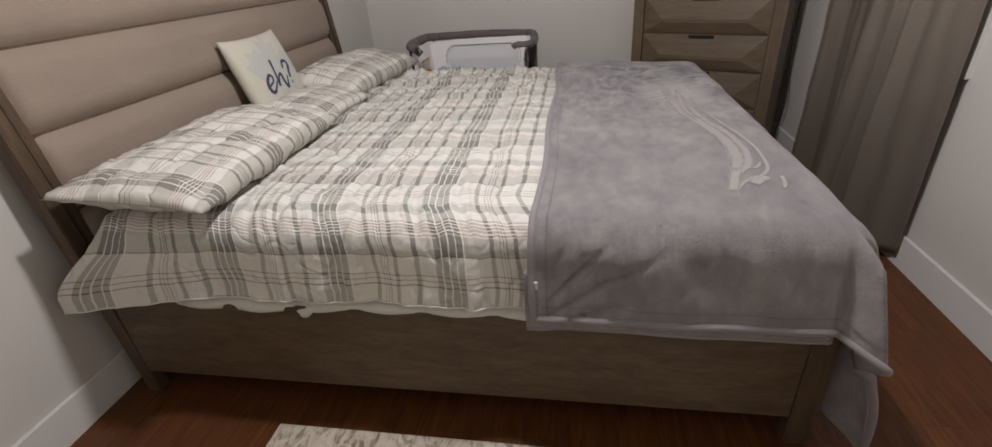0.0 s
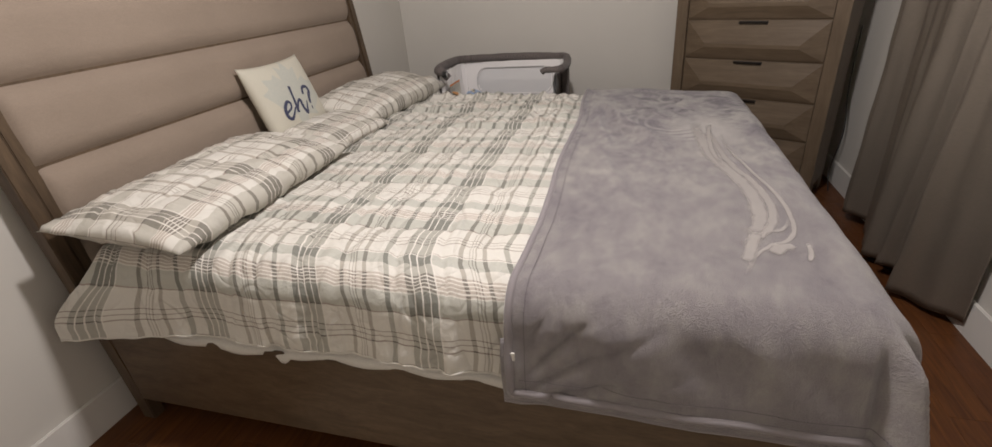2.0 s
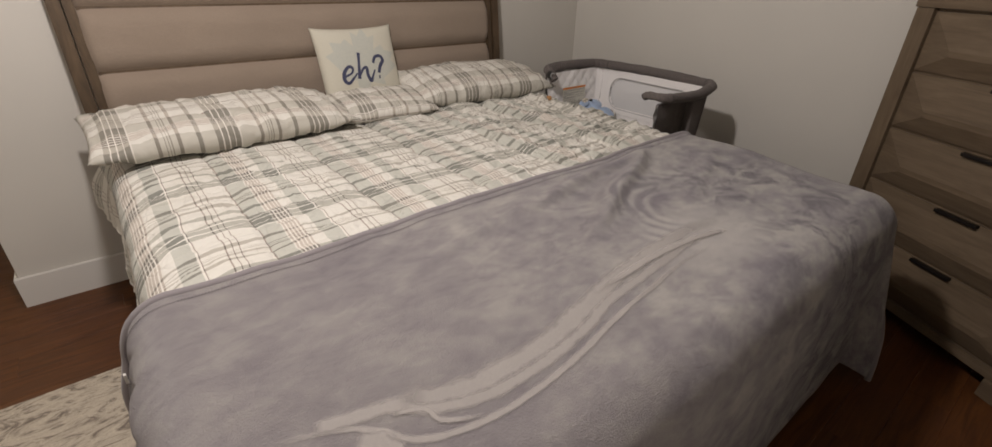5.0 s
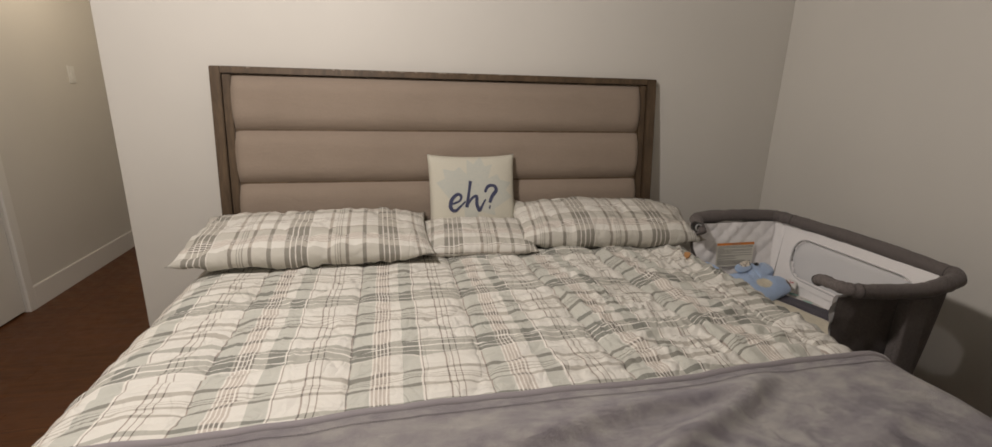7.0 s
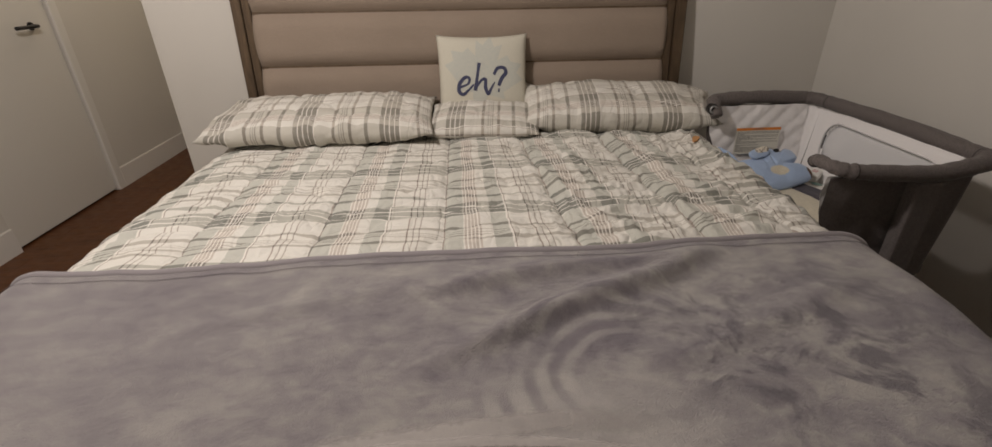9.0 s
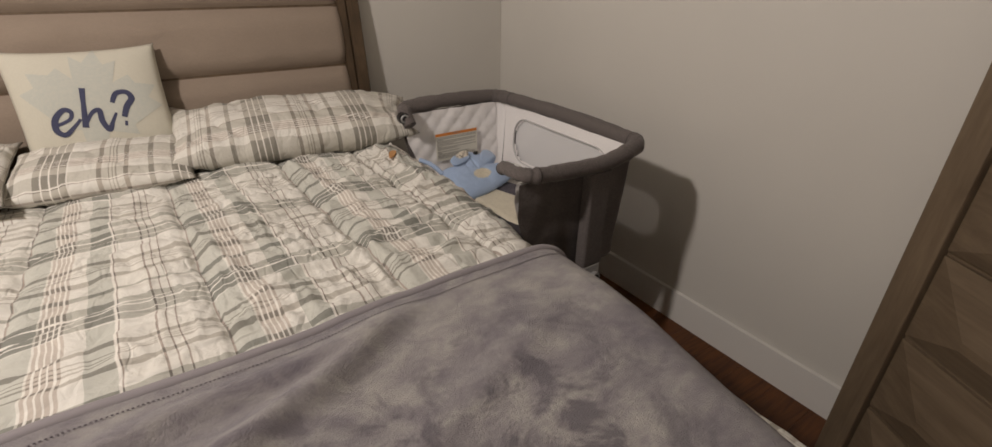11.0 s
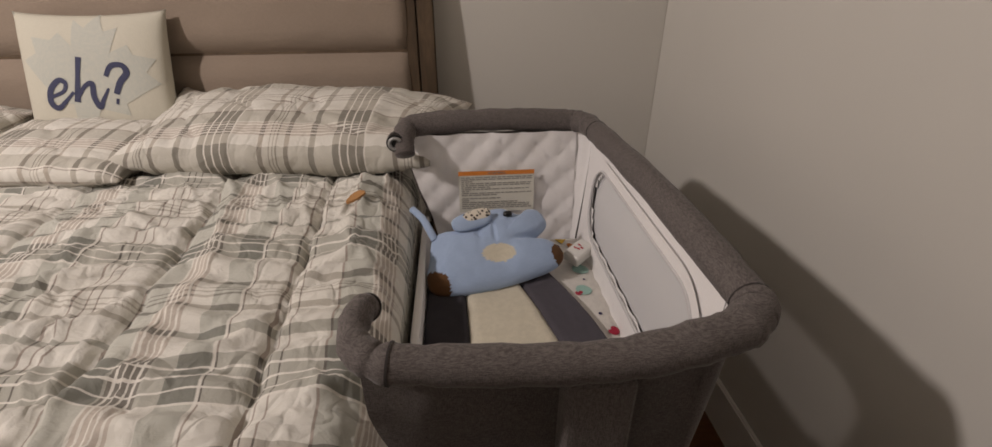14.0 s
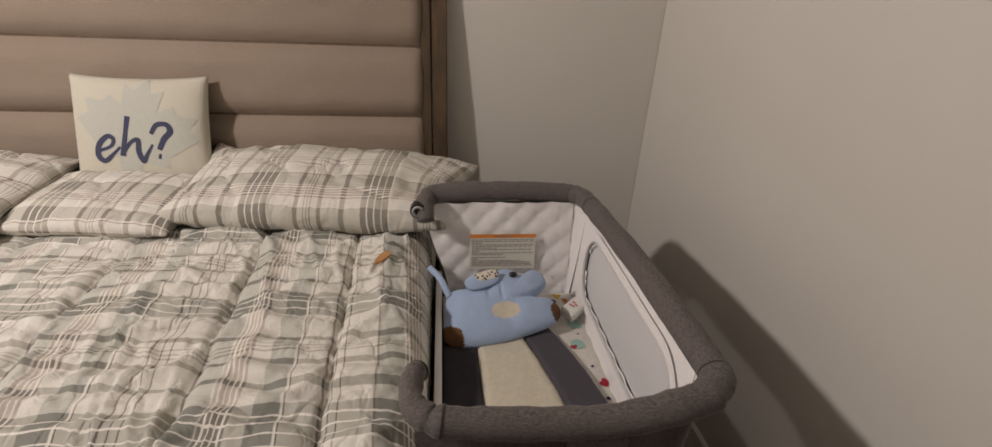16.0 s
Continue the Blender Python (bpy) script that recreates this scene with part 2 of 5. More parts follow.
DARKMETAL = flat("dark_metal", (0.03, 0.025, 0.022), 0.4, 0.6)
SILVER = flat("silver_paint", (0.42, 0.42, 0.42), 0.35, 0.5)
LEGGREY = flat("grey_paint", (0.24, 0.235, 0.23), 0.4, 0.2)
WHITEP = flat("white_plastic", (0.75, 0.74, 0.70), 0.4)


# ---- mesh helpers ----
def bm_box(x0, x1, y0, y1, z0, z1, bevel=0.0, seg=2):
    bm = bmesh.new()
    bmesh.ops.create_cube(bm, size=1)
    for v in bm.verts:
        v.co = Vector(((x0 + x1) / 2 + v.co.x * (x1 - x0), (y0 + y1) / 2 + v.co.y * (y1 - y0), (z0 + z1) / 2 + v.co.z * (z1 - z0)))
    if bevel:
        bmesh.ops.bevel(bm, geom=bm.edges[:], offset=bevel, segments=seg, profile=0.6, affect="EDGES")
    return bm


def mesh_of(name, bm, material, smooth=False):
    me = bpy.data.meshes.new(name)
    bmesh.ops.recalc_face_normals(bm, faces=bm.faces[:])
    bm.to_mesh(me)
    bm.free()
    for m in material if isinstance(material, (list, tuple)) else [material]:
        me.materials.append(m)
    if smooth:
        me.shade_smooth()
    return me


def part(name, bm, material, parent=None, label="", smooth=False):
    ob = new(name, mesh_of(name, bm, material, smooth))
    if parent:
        ob.parent = parent
    if label:
        ob["label"] = label
    return ob


def thing(name, label, category, group="", at=None, kind=""):
    ob = new(name)
    ob.empty_display_size = 0.05
    if at:
        ob.matrix_basis = at
    return tagged(ob, label, category, group, kind)


def single(name, bm, material, label, category, group="", smooth=False, kind=""):
    return tagged(part(name, bm, material, None, "", smooth), label, category, group, kind)


def bm_grid(nu, nv, place, uv=None, closed_u=False):
    """A sheet of nu x nv cells: place(u, v) for u, v in 0..1, with UVs in metres of cloth."""
    bm = bmesh.new()
    rows = [[bm.verts.new(place(i / nu, j / nv)) for i in range(nu + (0 if closed_u else 1))] for j in range(nv + 1)]
    layer = bm.loops.layers.uv.new("UVMap") if uv else None
    for j in range(nv):
        for i in range(nu):
            k = (i + 1) % len(rows[j])
            f = bm.faces.new((rows[j][i], rows[j][k], rows[j + 1][k], rows[j + 1][i]))
            if uv:
                for loop, (a, b) in zip(f.loops, ((i, j), (i + 1, j), (i + 1, j + 1), (i, j + 1))):
                    loop[layer].uv = uv(a / nu, b / nv)
    return bm


def bm_tube(points, radius, seg=10, closed=False, caps=True):
    """A round tube along points; radius is a number or one for each point."""
    bm = bmesh.new()
    pts = [Vector(p) for p in points]
    n = len(pts)
    rad = radius if isinstance(radius, (list, tuple)) else [radius] * n
    rings, side = [], None
    for i, p in enumerate(pts):
        a = pts[i - 1] if i or closed else p
        b = pts[(i + 1) % n] if i < n - 1 or closed else p
        ahead = (b - a).normalized()
        if side is None:
            side = ahead.orthogonal().normalized()
        side = (side - ahead * side.dot(ahead)).normalized()
        up = ahead.cross(side)
        rings.append([bm.verts.new(p + rad[i] * (math.cos(2 * math.pi * k / seg) * side + math.sin(2 * math.pi * k / seg) * up)) for k in range(seg)])
    for i in range(n if closed else n - 1):
        a, b = rings[i], rings[(i + 1) % n]
        off = 0
        if closed and i == n - 1:
            off = min(range(seg), key=lambda o: (a[0].co - b[o].co).length)
        for k in range(seg):
            bm.faces.new((a[k], a[(k + 1) % seg], b[(k + 1 + off) % seg], b[(k + off) % seg]))
    if caps and not closed:
        bm.faces.new(rings[0])
        bm.faces.new(rings[-1])
    return bm


def smooth_path(points, per=8, closed=False):
    """Catmull-Rom through the points."""
    p = [Vector(q) for q in points]
    n, out = len(p), []
    for i in range(n if closed else n - 1):
        a, b, c, d = (p[(i + k) % n] if closed else p[min(max(i + k, 0), n - 1)] for k in (-1, 0, 1, 2))
        for k in range(per):
            t = k / per
            out.append(0.5 * (2 * b + (c - a) * t + (2 * a - 5 * b + 4 * c - d) * t * t + (3 * b - a - 3 * c + d) * t ** 3))
    return out if closed else out + [p[-1]]


def fbm(x, y, z=0.0):
    return noise.fractal(Vector((x, y, z)), 1.0, 2.0, 3)


def sstep(a, b, x):
    t = min(max((x - a) / (b - a), 0.0), 1.0)
    return t * t * (3 - 2 * t)


# ---- room ----
NORTH, EAST, SOUTH, WEST, ENDX, HALL, TOP = 0.118, 1.835, -2.915, -2.47, -1.462, 2.26, 2.44


def structure(name, bm, material, label, category):
    return single(name, bm, material, label, category, kind="structure")


structure("ceiling", bm_box(WEST - 0.1, EAST + 0.1, SOUTH - 0.1, HALL + 0.1, TOP, TOP + 0.1), CEIL, "plain white painted ceiling over the bedroom", "ceiling")
structure("wall_north", bm_box(ENDX, EAST, NORTH, NORTH + 0.12, 0, TOP, 0.004), WALL, "smooth off-white painted wall behind the headboard", "wall")
structure("wall_hall", bm_box(ENDX, ENDX + 0.12, NORTH + 0.12, HALL, 0, TOP), WALL, "off-white painted wall along the passage", "wall")
structure("wall_hall_end", bm_box(WEST - 0.1, ENDX + 0.2, HALL, HALL + 0.1, 0, TOP), WALL, "off-white painted wall closing the passage", "wall")
structure("wall_east", bm_box(EAST, EAST + 0.1, SOUTH - 0.1, NORTH + 0.12, 0, TOP), WALL, "smooth off-white painted wall beside the bassinet", "wall")


def wall_with_opening(name, along, fixed, thick, a0, a1, o0, o1, oz0, oz1, label):
    bm = bmesh.new()
    pieces = [(a0, o0, 0, TOP), (o1, a1, 0, TOP), (o0, o1, oz1, TOP)] + ([(o0, o1, 0, oz0)] if oz0 > 0 else [])
    for p0, p1, z0, z1 in pieces:
        b = bm_box(p0, p1, fixed, fixed + thick, z0, z1) if along == "x" else bm_box(fixed, fixed + thick, p0, p1, z0, z1)
        tmp = bpy.data.meshes.new("tmp")
        b.to_mesh(tmp)
        b.free()
        bm.from_mesh(tmp)
        bpy.data.meshes.remove(tmp)
    return structure(name, bm, WALL, label, "wall")


DOOR0, DOOR1 = 0.055, 0.915
wall_with_opening("wall_west", "y", WEST - 0.1, 0.1, SOUTH - 0.1, HALL, DOOR0, DOOR1, 0, 2.05, "off-white painted wall with a closed white door")
WIN0, WIN1, SILL = 0.0, 0.98, 0.87
wall_with_opening("wall_south", "x", SOUTH - 0.1, 0.1, WEST, EAST, WIN0, WIN1, SILL, 2.0, "off-white painted wall with a curtained window")


def board(name, x0, x1, y0, y1, label):
    bm = bm_box(x0, x1, y0, y1, 0.0, 0.14)
    top = [e for e in bm.edges if all(v.co.z > 0.13 for v in e.verts)]
    bmesh.ops.bevel(bm, geom=top, offset=0.004, segments=2, affect="EDGES")
    return structure(name, bm, TRIM, label, "baseboard")


LAB = "tall square-edged white painted baseboard along the wall"
board("baseboard_north", ENDX - 0.015, EAST - 0.016, NORTH - 0.015, NORTH - 0.001, LAB)
board("baseboard_hall", ENDX - 0.015, ENDX - 0.001, NORTH, HALL, LAB)
board("baseboard_east", EAST - 0.015, EAST - 0.001, SOUTH + 0.016, NORTH - 0.001, LAB)
board("baseboard_south", WEST + 0.016, EAST - 0.016, SOUTH + 0.001, SOUTH + 0.015, LAB)
board("baseboard_west_near", WEST + 0.001, WEST + 0.015, SOUTH + 0.001, DOOR0 - 0.002, LAB)
board("baseboard_west_far", WEST + 0.001, WEST + 0.015, DOOR1 + 0.062, HALL, LAB)

# door
door = thing("door_1", "closed flush white door with a black lever", "door", kind="structure")
part("door_leaf", bm_box(WEST - 0.055, WEST - 0.012, DOOR0 + 0.004, DOOR1 - 0.004, 0.012, 2.045, 0.002), DOORP, door)
part("casing", bm_box(WEST + 0.001, WEST + 0.016, DOOR1 - 0.002, DOOR1 + 0.06, 0, 2.11, 0.003), TRIM, door)
part("casing", bm_box(WEST + 0.001, WEST + 0.0155, DOOR0, DOOR1 + 0.06, 2.0505, 2.112, 0.003), TRIM, door)
HY, HZ = 0.755, 1.085
lever = part("door_handle", bm_tube(smooth_path([(WEST - 0.012, HY, HZ), (WEST + 0.03, HY, HZ), (WEST + 0.036, HY - 0.03, HZ), (WEST + 0.036, HY - 0.16, HZ)], 5), 0.010, 8), BLACK, door, "black lever handle", True)
part("rose", bm_tube([(WEST - 0.0125, HY, HZ), (WEST - 0.004, HY, HZ)], 0.022, 16), BLACK, lever)
end_door = thing("door_2", "closed white door with a round silver knob", "door", kind="structure")
part("door_leaf", bm_box(-2.385, -1.60, HALL - 0.028, HALL - 0.002, 0.012, 2.04, 0.002), DOORP, end_door)
part("casing", bm_box(WEST + 0.017, -2.387, HALL - 0.034, HALL - 0.002, 0, 2.10, 0.003), TRIM, end_door)
part("knob", bm_tube([(-2.335, HALL - 0.028, 0.985), (-2.335, HALL - 0.050, 0.985), (-2.335, HALL - 0.056, 0.985), (-2.335, HALL - 0.075, 0.985), (-2.335, HALL - 0.086, 0.985)], [0.012, 0.012, 0.026, 0.028, 0.016], 16), SILVER, end_door, "round silver knob", True)
switch = thing("light_switch", "small white light switch on the passage wall", "light switch")
part("plate", bm_box(WEST, WEST + 0.006, 1.775, 1.845, 1.335, 1.45, 0.002), WHITEP, switch)
part("rocker", bm_box(WEST + 0.006, WEST + 0.010, 1.795, 1.825, 1.365, 1.42, 0.002), WHITEP, switch)

# window behind the curtain
window = thing("window_1", "dark night window with white casing behind a curtain", "window", kind="structure")
GLASS = Mat("window_glass", 0.02)
GLASS.b.inputs["Transmission Weight"].default_value = 1.0
GLASS.colour((0.9, 0.95, 0.95))
for x0, x1, z0, z1 in ((WIN0 - 0.07, WIN0, SILL - 0.07, 2.07), (WIN1, WIN1 + 0.07, SILL - 0.07, 2.07), (WIN0 + 0.0005, WIN1 - 0.0005, 2.0, 2.07), (WIN0 + 0.0005, WIN1 - 0.0005, SILL - 0.07, SILL)):
    part("window_frame", bm_box(x0, x1, SOUTH - 0.02, SOUTH + 0.018, z0, z1, 0.003), TRIM, window)
part("window_pane", bm_box(WIN0 + 0.001, WIN1 - 0.001, SOUTH - 0.07, SOUTH - 0.064, SILL + 0.001, 1.999), GLASS.m, window)

# curtain
def curtain_place(u, v):
    x = 0.91 - 1.0 * u
    z = 0.03 + (TOP - 0.06) * v
    low = 1 - v
    ph = u * 2 * math.pi * 2.6 + 0.6 + 0.9 * math.sin(4.3 * u + 0.8 * v) + 0.35 * fbm(u * 4, v * 1.2, 2.0)
    fold = (0.018 + 0.012 * low) * (math.sin(ph) + 0.15 * math.sin(2 * ph + 1))
    for at, lean, deep, wide in ((0.48, 0.06, 0.038, 0.034), (0.61, 0.10, 0.046, 0.026), (0.79, 0.06, 0.044, 0.032), (0.24, 0.02, 0.024, 0.040), (0.07, 0.01, 0.020, 0.026)):
        fold += deep * math.exp(-((u - at - lean * (v - 0.3) - 0.012 * math.sin(5 * v + 9 * at)) / wide) ** 2)
    fold += 0.004 * math.sin(u * 2 * math.pi * 9.3 + 2 * v + 3 * fbm(u * 5, v * 2))
    swing = low * (0.11 * math.exp(-((u - 0.60) / 0.2) ** 2) - 0.07 * sstep(0.78, 1.0, u))
    x += 0.03 * low * math.sin(u * 9)
    z += (1 - sstep(0, 0.05, v)) * (0.02 * math.sin(u * 13) + 0.015)
    return (x, -2.828 - 0.016 * sstep(0.90, 1.0, u) + fold * (1 - 0.5 * sstep(0.93, 1.0, u)) + swing * 0.6 + 0.008 * fbm(x * 6, z * 2), z)


curtain = single("curtain", bm_grid(220, 60, curtain_place, lambda u, v: (u * 1.6, v * 2.3)), CURT, "long taupe satin curtain hanging in soft folds to the floor", "curtain", smooth=True)
mod = curtain.modifiers.new("thick", "SOLIDIFY")
mod.thickness = 0.003

# ---- bed ----
bed = thing("bed", "king bed with weathered brown wood frame and channel-padded taupe headboard", "bed")


def head_y(z):
    return -0.034 + 0.116 * (max(z, 0) / 1.44) ** 1.5


def post_bm(x0, x1, z0, z1, back=0.055, inset=0.0):
    bm = bmesh.new()
    rows = []
    for k in range(25):
        z = z0 + (z1 - z0) * k / 24
        f, b = head_y(z) + inset, min(head_y(z) + back, 0.112)
        rows.append([bm.verts.new(c) for c in ((x0, f, z), (x1, f, z), (x1, b, z), (x0, b, z))])
    for a, b in zip(rows, rows[1:]):
        for k in range(4):
            bm.faces.new((a[k], a[(k + 1) % 4], b[(k + 1) % 4], b[k]))
    bm.faces.new(rows[0])
    bm.faces.new(rows[-1])
    bmesh.ops.recalc_face_normals(bm, faces=bm.faces[:])
    sharp = [e for e in bm.edges if e.calc_face_angle(0) > 0.8]
    bmesh.ops.bevel(bm, geom=sharp, offset=0.003, segments=2, affect="EDGES")
    return bm


for s in (-1, 1):
    a, b = sorted((s * (1.051 + 0.004 * s), s * 1.004))
    part("headboard_post", post_bm(a, b, 0.0, 1.44), BEDWOOD_UP, bed)
    a, b = sorted((s * 1.000, s * 0.966))
    part("headboard_inner_post", post_bm(a, b, 0.40, 1.408, 0.07, 0.006), BEDWOOD_UP, bed)
part("headboard_rail", post_bm(-1.0035, 1.0035, 1.410, 1.4405), BEDWOOD_UP, bed)
chip_rnd = random.Random(9)
bm = bmesh.new()
for _ in range(46):
    x0 = chip_rnd.gauss(-0.15, 0.33)
    if abs(x0) < 0.98:
        w, y0 = chip_rnd.uniform(0.004, 0.018), head_y(1.44) - 0.0006
        z1 = 1.4395
        z0 = z1 - chip_rnd.uniform(0.002, 0.006)
        bm.faces.new([bm.verts.new(c) for c in ((x0, y0, z0 + 0.001), (x0 + w * 0.6, y0, z0), (x0 + w, y0, z1 - 0.001), (x0 + w * 0.3, y0, z1))])
tagged(part("worn_edge", bm, flat("bare_wood", (0.42, 0.36, 0.29), 0.8), bed, "pale chipped edge of the top rail"), kind="stuff")
part("headboard_back", post_bm(-0.965, 0.965, 0.40, 1.408, 0.06, 0.02), BEDWOOD, bed)


def channel_bm(z0, z1, seed):
    def place(u, v):
        half = 0.964 + 0.017 * math.sqrt(max(0.0, 4 * v * (1 - v)))
        x, z = half * (2 * u - 1), z0 + (z1 - z0) * v
        ex, ez = min(u, 1 - u) * 1.928, min(v, 1 - v) * (z1 - z0)
        puff = (1 - (1 - min(ex / 0.04, 1)) ** 2.5) * (1 - (1 - min(ez / 0.085, 1)) ** 2.6)
        w = 0.0016 * fbm(x * 9, z * 22, seed) * puff
        return (x, head_y(z) + 0.024 - 0.038 * puff + w, z)

    return bm_grid(120, 22, place)


for k, (z0, z1) in enumerate(((0.47, 0.702), (0.702, 0.937), (0.937, 1.172), (1.172, 1.409))):
    part("headboard_cushion", channel_bm(z0, z1, k * 7.0), UPHOL, bed, "taupe upholstered channel", True)
for s in (-1, 1):
    a, b = sorted((s * 1.050, s * 1.022))
    part("side_rail", bm_box(a, b, -2.117, head_y(0.2) - 0.004, 0.105, 0.425, 0.004), BEDWOOD, bed)
    a, b = sorted((s * 1.052, s * 0.985))
    part("foot_post", bm_box(a, b, -2.185, -2.118, 0.0, 0.45, 0.005), BEDWOOD_UP, bed)
part("foot_rail", bm_box(-0.984, 0.984, -2.178, -2.150, 0.105, 0.44, 0.004), BEDWOOD, bed)
part("slat_base", bm_box(-1.02, 1.02, -2.11, -0.04, 0.30, 0.36, 0.004), BEDWOOD, bed)


def mattress_bm():
    bm = bm_box(-0.985, 0.985, -2.09, -0.05, 0.362, 0.672)
    up = [e for e in bm.edges if abs(e.verts[0].co.z - e.verts[1].co.z) > 0.1]
    bmesh.ops.bevel(bm, geom=up, offset=0.09, segments=5, affect="EDGES")
    flat_edges = [e for e in bm.edges if abs(e.verts[0].co.z - e.verts[1].co.z) < 0.01 and e.calc_face_angle(0) > 1.0]
    bmesh.ops.bevel(bm, geom=flat_edges, offset=0.04, segments=4, affect="EDGES")
    return bm


single("mattress", mattress_bm(), SHEET, "thick white mattress lying in the bed frame", "mattress", smooth=True)


# loose white cover hanging out along the side of the mattress
def cover_place(u, v):
    y = -0.10 - 1.32 * u
    droop = 0.016 * max(0, math.sin((u - 0.08) * 6.5)) * (1 if u < 0.55 else 0.35) + 0.024 * sstep(0.025, 0.012, abs(u - 0.46))
    z = 0.47 - v * (0.050 + droop)
    return (-1.008 - 0.046 * sstep(0.1, 0.7, v) - 0.006 * math.sin(u * 40) * v, y, z)


cover = single("mattress_cover", bm_grid(90, 8, cover_place), SHEET, "loose white mattress cover drooping over the side rail", "mattress cover", smooth=True)
cover.modifiers.new("thick", "SOLIDIFY").thickness = 0.002


# ---- bedding ----
def over_edge(d, r, flare):
    """How far out and down a cloth goes, d metres of cloth past where it starts to bend over an edge of radius r."""
    arc = r * math.pi / 2
    if d <= 0:
        return d, 0.0
    if d < arc:
        return r * math.sin(d / r), r * (1 - math.cos(d / r))
    return r + flare * (d - arc), r + (d - arc)


COMF = 0.700
CX0, CX1 = -1.245, 1.13


def seam_phase(s, t):
    """Whole at each lengthwise quilting seam; the seams lean towards the bassinet side and lie closer there."""
    lean = 0.075 * (t + 1.1) * sstep(-0.15, 0.3, s)
    return (s + 0.083 + lean) / 0.335 + 1.2 * max(0.0, s - 0.6)


def seam_at(k, t):
    low, high = CX0, CX1
    for _ in range(30):
        mid = (low + high) / 2
        low, high = (mid, high) if seam_phase(mid, t) < k else (low, mid)
    return low


def crease(s, t, turn, seed, fine):
    """Sharp tension creases: long thin ridges that run at an angle of turn to the bed's length."""
    a, b = math.cos(turn), math.sin(turn)
    p, q = s * a + t * b, -s * b + t * a
    n = noise.noise(Vector((p * fine, q * fine * 0.16, seed)))
    gate = sstep(-0.05, 0.35, noise.noise(Vector((p * 2.1, q * 2.1, seed + 9))))
    return max(0.0, 1 - abs(n) * 5.0) ** 2 * gate


def comforter_place(u, v):
    s = CX0 + (CX1 - CX0) * u
    t = -0.10 - 1.98 * v
    side = 1 if s > 0 else -1
    flat_x = 0.945 if s < 0 else 0.912 - 0.03 * sstep(-1.15, -1.35, t)
    r = 0.10 if s < 0 else 0.09
    out, down = over_edge(abs(s) - flat_x, r, 0.10 if s < 0 else 0.0)
    x = side * (flat_x + out)
    # box quilting: puffs between stitch lines, puckered near them
    qx = abs(math.sin(math.pi * seam_phase(s, t)))
    qy = abs(math.sin(math.pi * (t + 0.11) / 0.46))
    puff = (0.0145 * (qx ** 0.40) + 0.005 * (qy ** 0.25)) * (0.5 + 0.5 * sstep(-0.4, 0.4, s))
    pucker = 0.0075 * fbm(s * 3.2, t * 19, 2.0) * (1.25 - 0.75 * qx)
    wr = (0.005 + 0.003 * sstep(-0.3, 0.5, s)) * fbm(s * 2.2, t * 2.6, 7.0) + 0.003 * fbm(s * 9, t * 9, 4.0)
    east = sstep(-0.2, 0.55, s)
    ridge = -0.014 * east * (1 - abs(math.sin((s * 1.0 + t * 0.42) * 10 + 2.2 * fbm(s * 1.3, t * 1.3, 3.0)))) ** 4
    ridge -= 0.011 * east * (1 - abs(math.sin((s * 0.5 - t * 1.0) * 12 + 2.5 * fbm(s * 1.5, t * 1.5, 9.0)))) ** 4
    ridge += 0.009 * (1 - abs(math.sin((s * 0.35 - t * 1.0) * 21 + 4.0 * fbm(s * 1.6, t * 2.4, 19.0)))) ** 4 * (1 - 0.6 * east)
    ridge += 0.0045 * east * (1 - abs(math.sin((s * 0.8 + t * 0.9) * 27 + 3.0 * fbm(s * 2.2, t * 2.2, 41.0)))) ** 4
    ridge += 0.0040 * east * (1 - abs(math.sin((s * 0.9 - t * 0.5) * 31 + 3.0 * fbm(s * 2.4, t * 2.0, 47.0)))) ** 4
    # soft ripples across each channel, out of step from one to the next
    column = math.floor(seam_phase(s, t))
    ripple = (0.0042 + 0.0036 * east) * math.sin(t * 92 + 2.1 * column + 5.0 * fbm(s * 2.5, t * 1.8, column * 3.0)) * (0.35 + 0.65 * qx) * (0.55 + 0.8 * abs(fbm(s * 3, t * 2, 31.0)))
    pucker += ripple
    seam = seam_phase(s, t)
    ridge += 0.013 * (0.25 + 0.75 * east) * math.exp(-((seam - round(seam)) * 0.335 / 0.010) ** 2)
    for turn, seed, fine in ((0.62, 3.0, 15.0), (-0.55, 17.0, 13.0), (0.12, 29.0, 19.0)):
        ridge -= (0.0035 + 0.0055 * east) * crease(s, t, turn, seed, fine)
    under = sstep(-1.40, -1.50, t)
    pressed = sstep(-1.29, -1.40, t)
    h = (puff + pucker + wr - ridge - 0.006) * (1 - 0.78 * pressed) - 0.004 * under
    hang = sstep(0.02, 0.2, down)
    z = COMF - down + h * (1 - hang) + 0.09 * hang * under
    x += side * h * hang * (0.8 if s < 0 else 0.3) - side * 0.02 * hang * under
    y = t
    if s < 0 and hang > 0:
        head = sstep(-0.40, -0.08, t)
        x += -0.009 * hang * math.sin(t * 15 + 2 * fbm(t * 3, s * 2)) * (1 - under) - 0.066 * hang * head
        x += 0.006 * hang * math.sin(t * 31 + 4 * fbm(t * 4, s * 3)) * (1 - head) * (1 - under)
        z += 0.005 * hang * math.sin(t * 5.2 + 1.0) - 0.045 * hang * head
        y += 0.165 * hang * head
    return (x, y, z)


def comforter_uv(u, v):
    s, t = CX0 + (CX1 - CX0) * u, -0.10 - 1.98 * v
    return (s + 0.075 * (t + 1.1) * sstep(-0.15, 0.3, s) + 0.006 * fbm(s * 5, t * 7, 1.0), t + 0.08 * sstep(-0.82, -1.10, s) + 0.008 * fbm(s * 9, t * 5, 6.0))


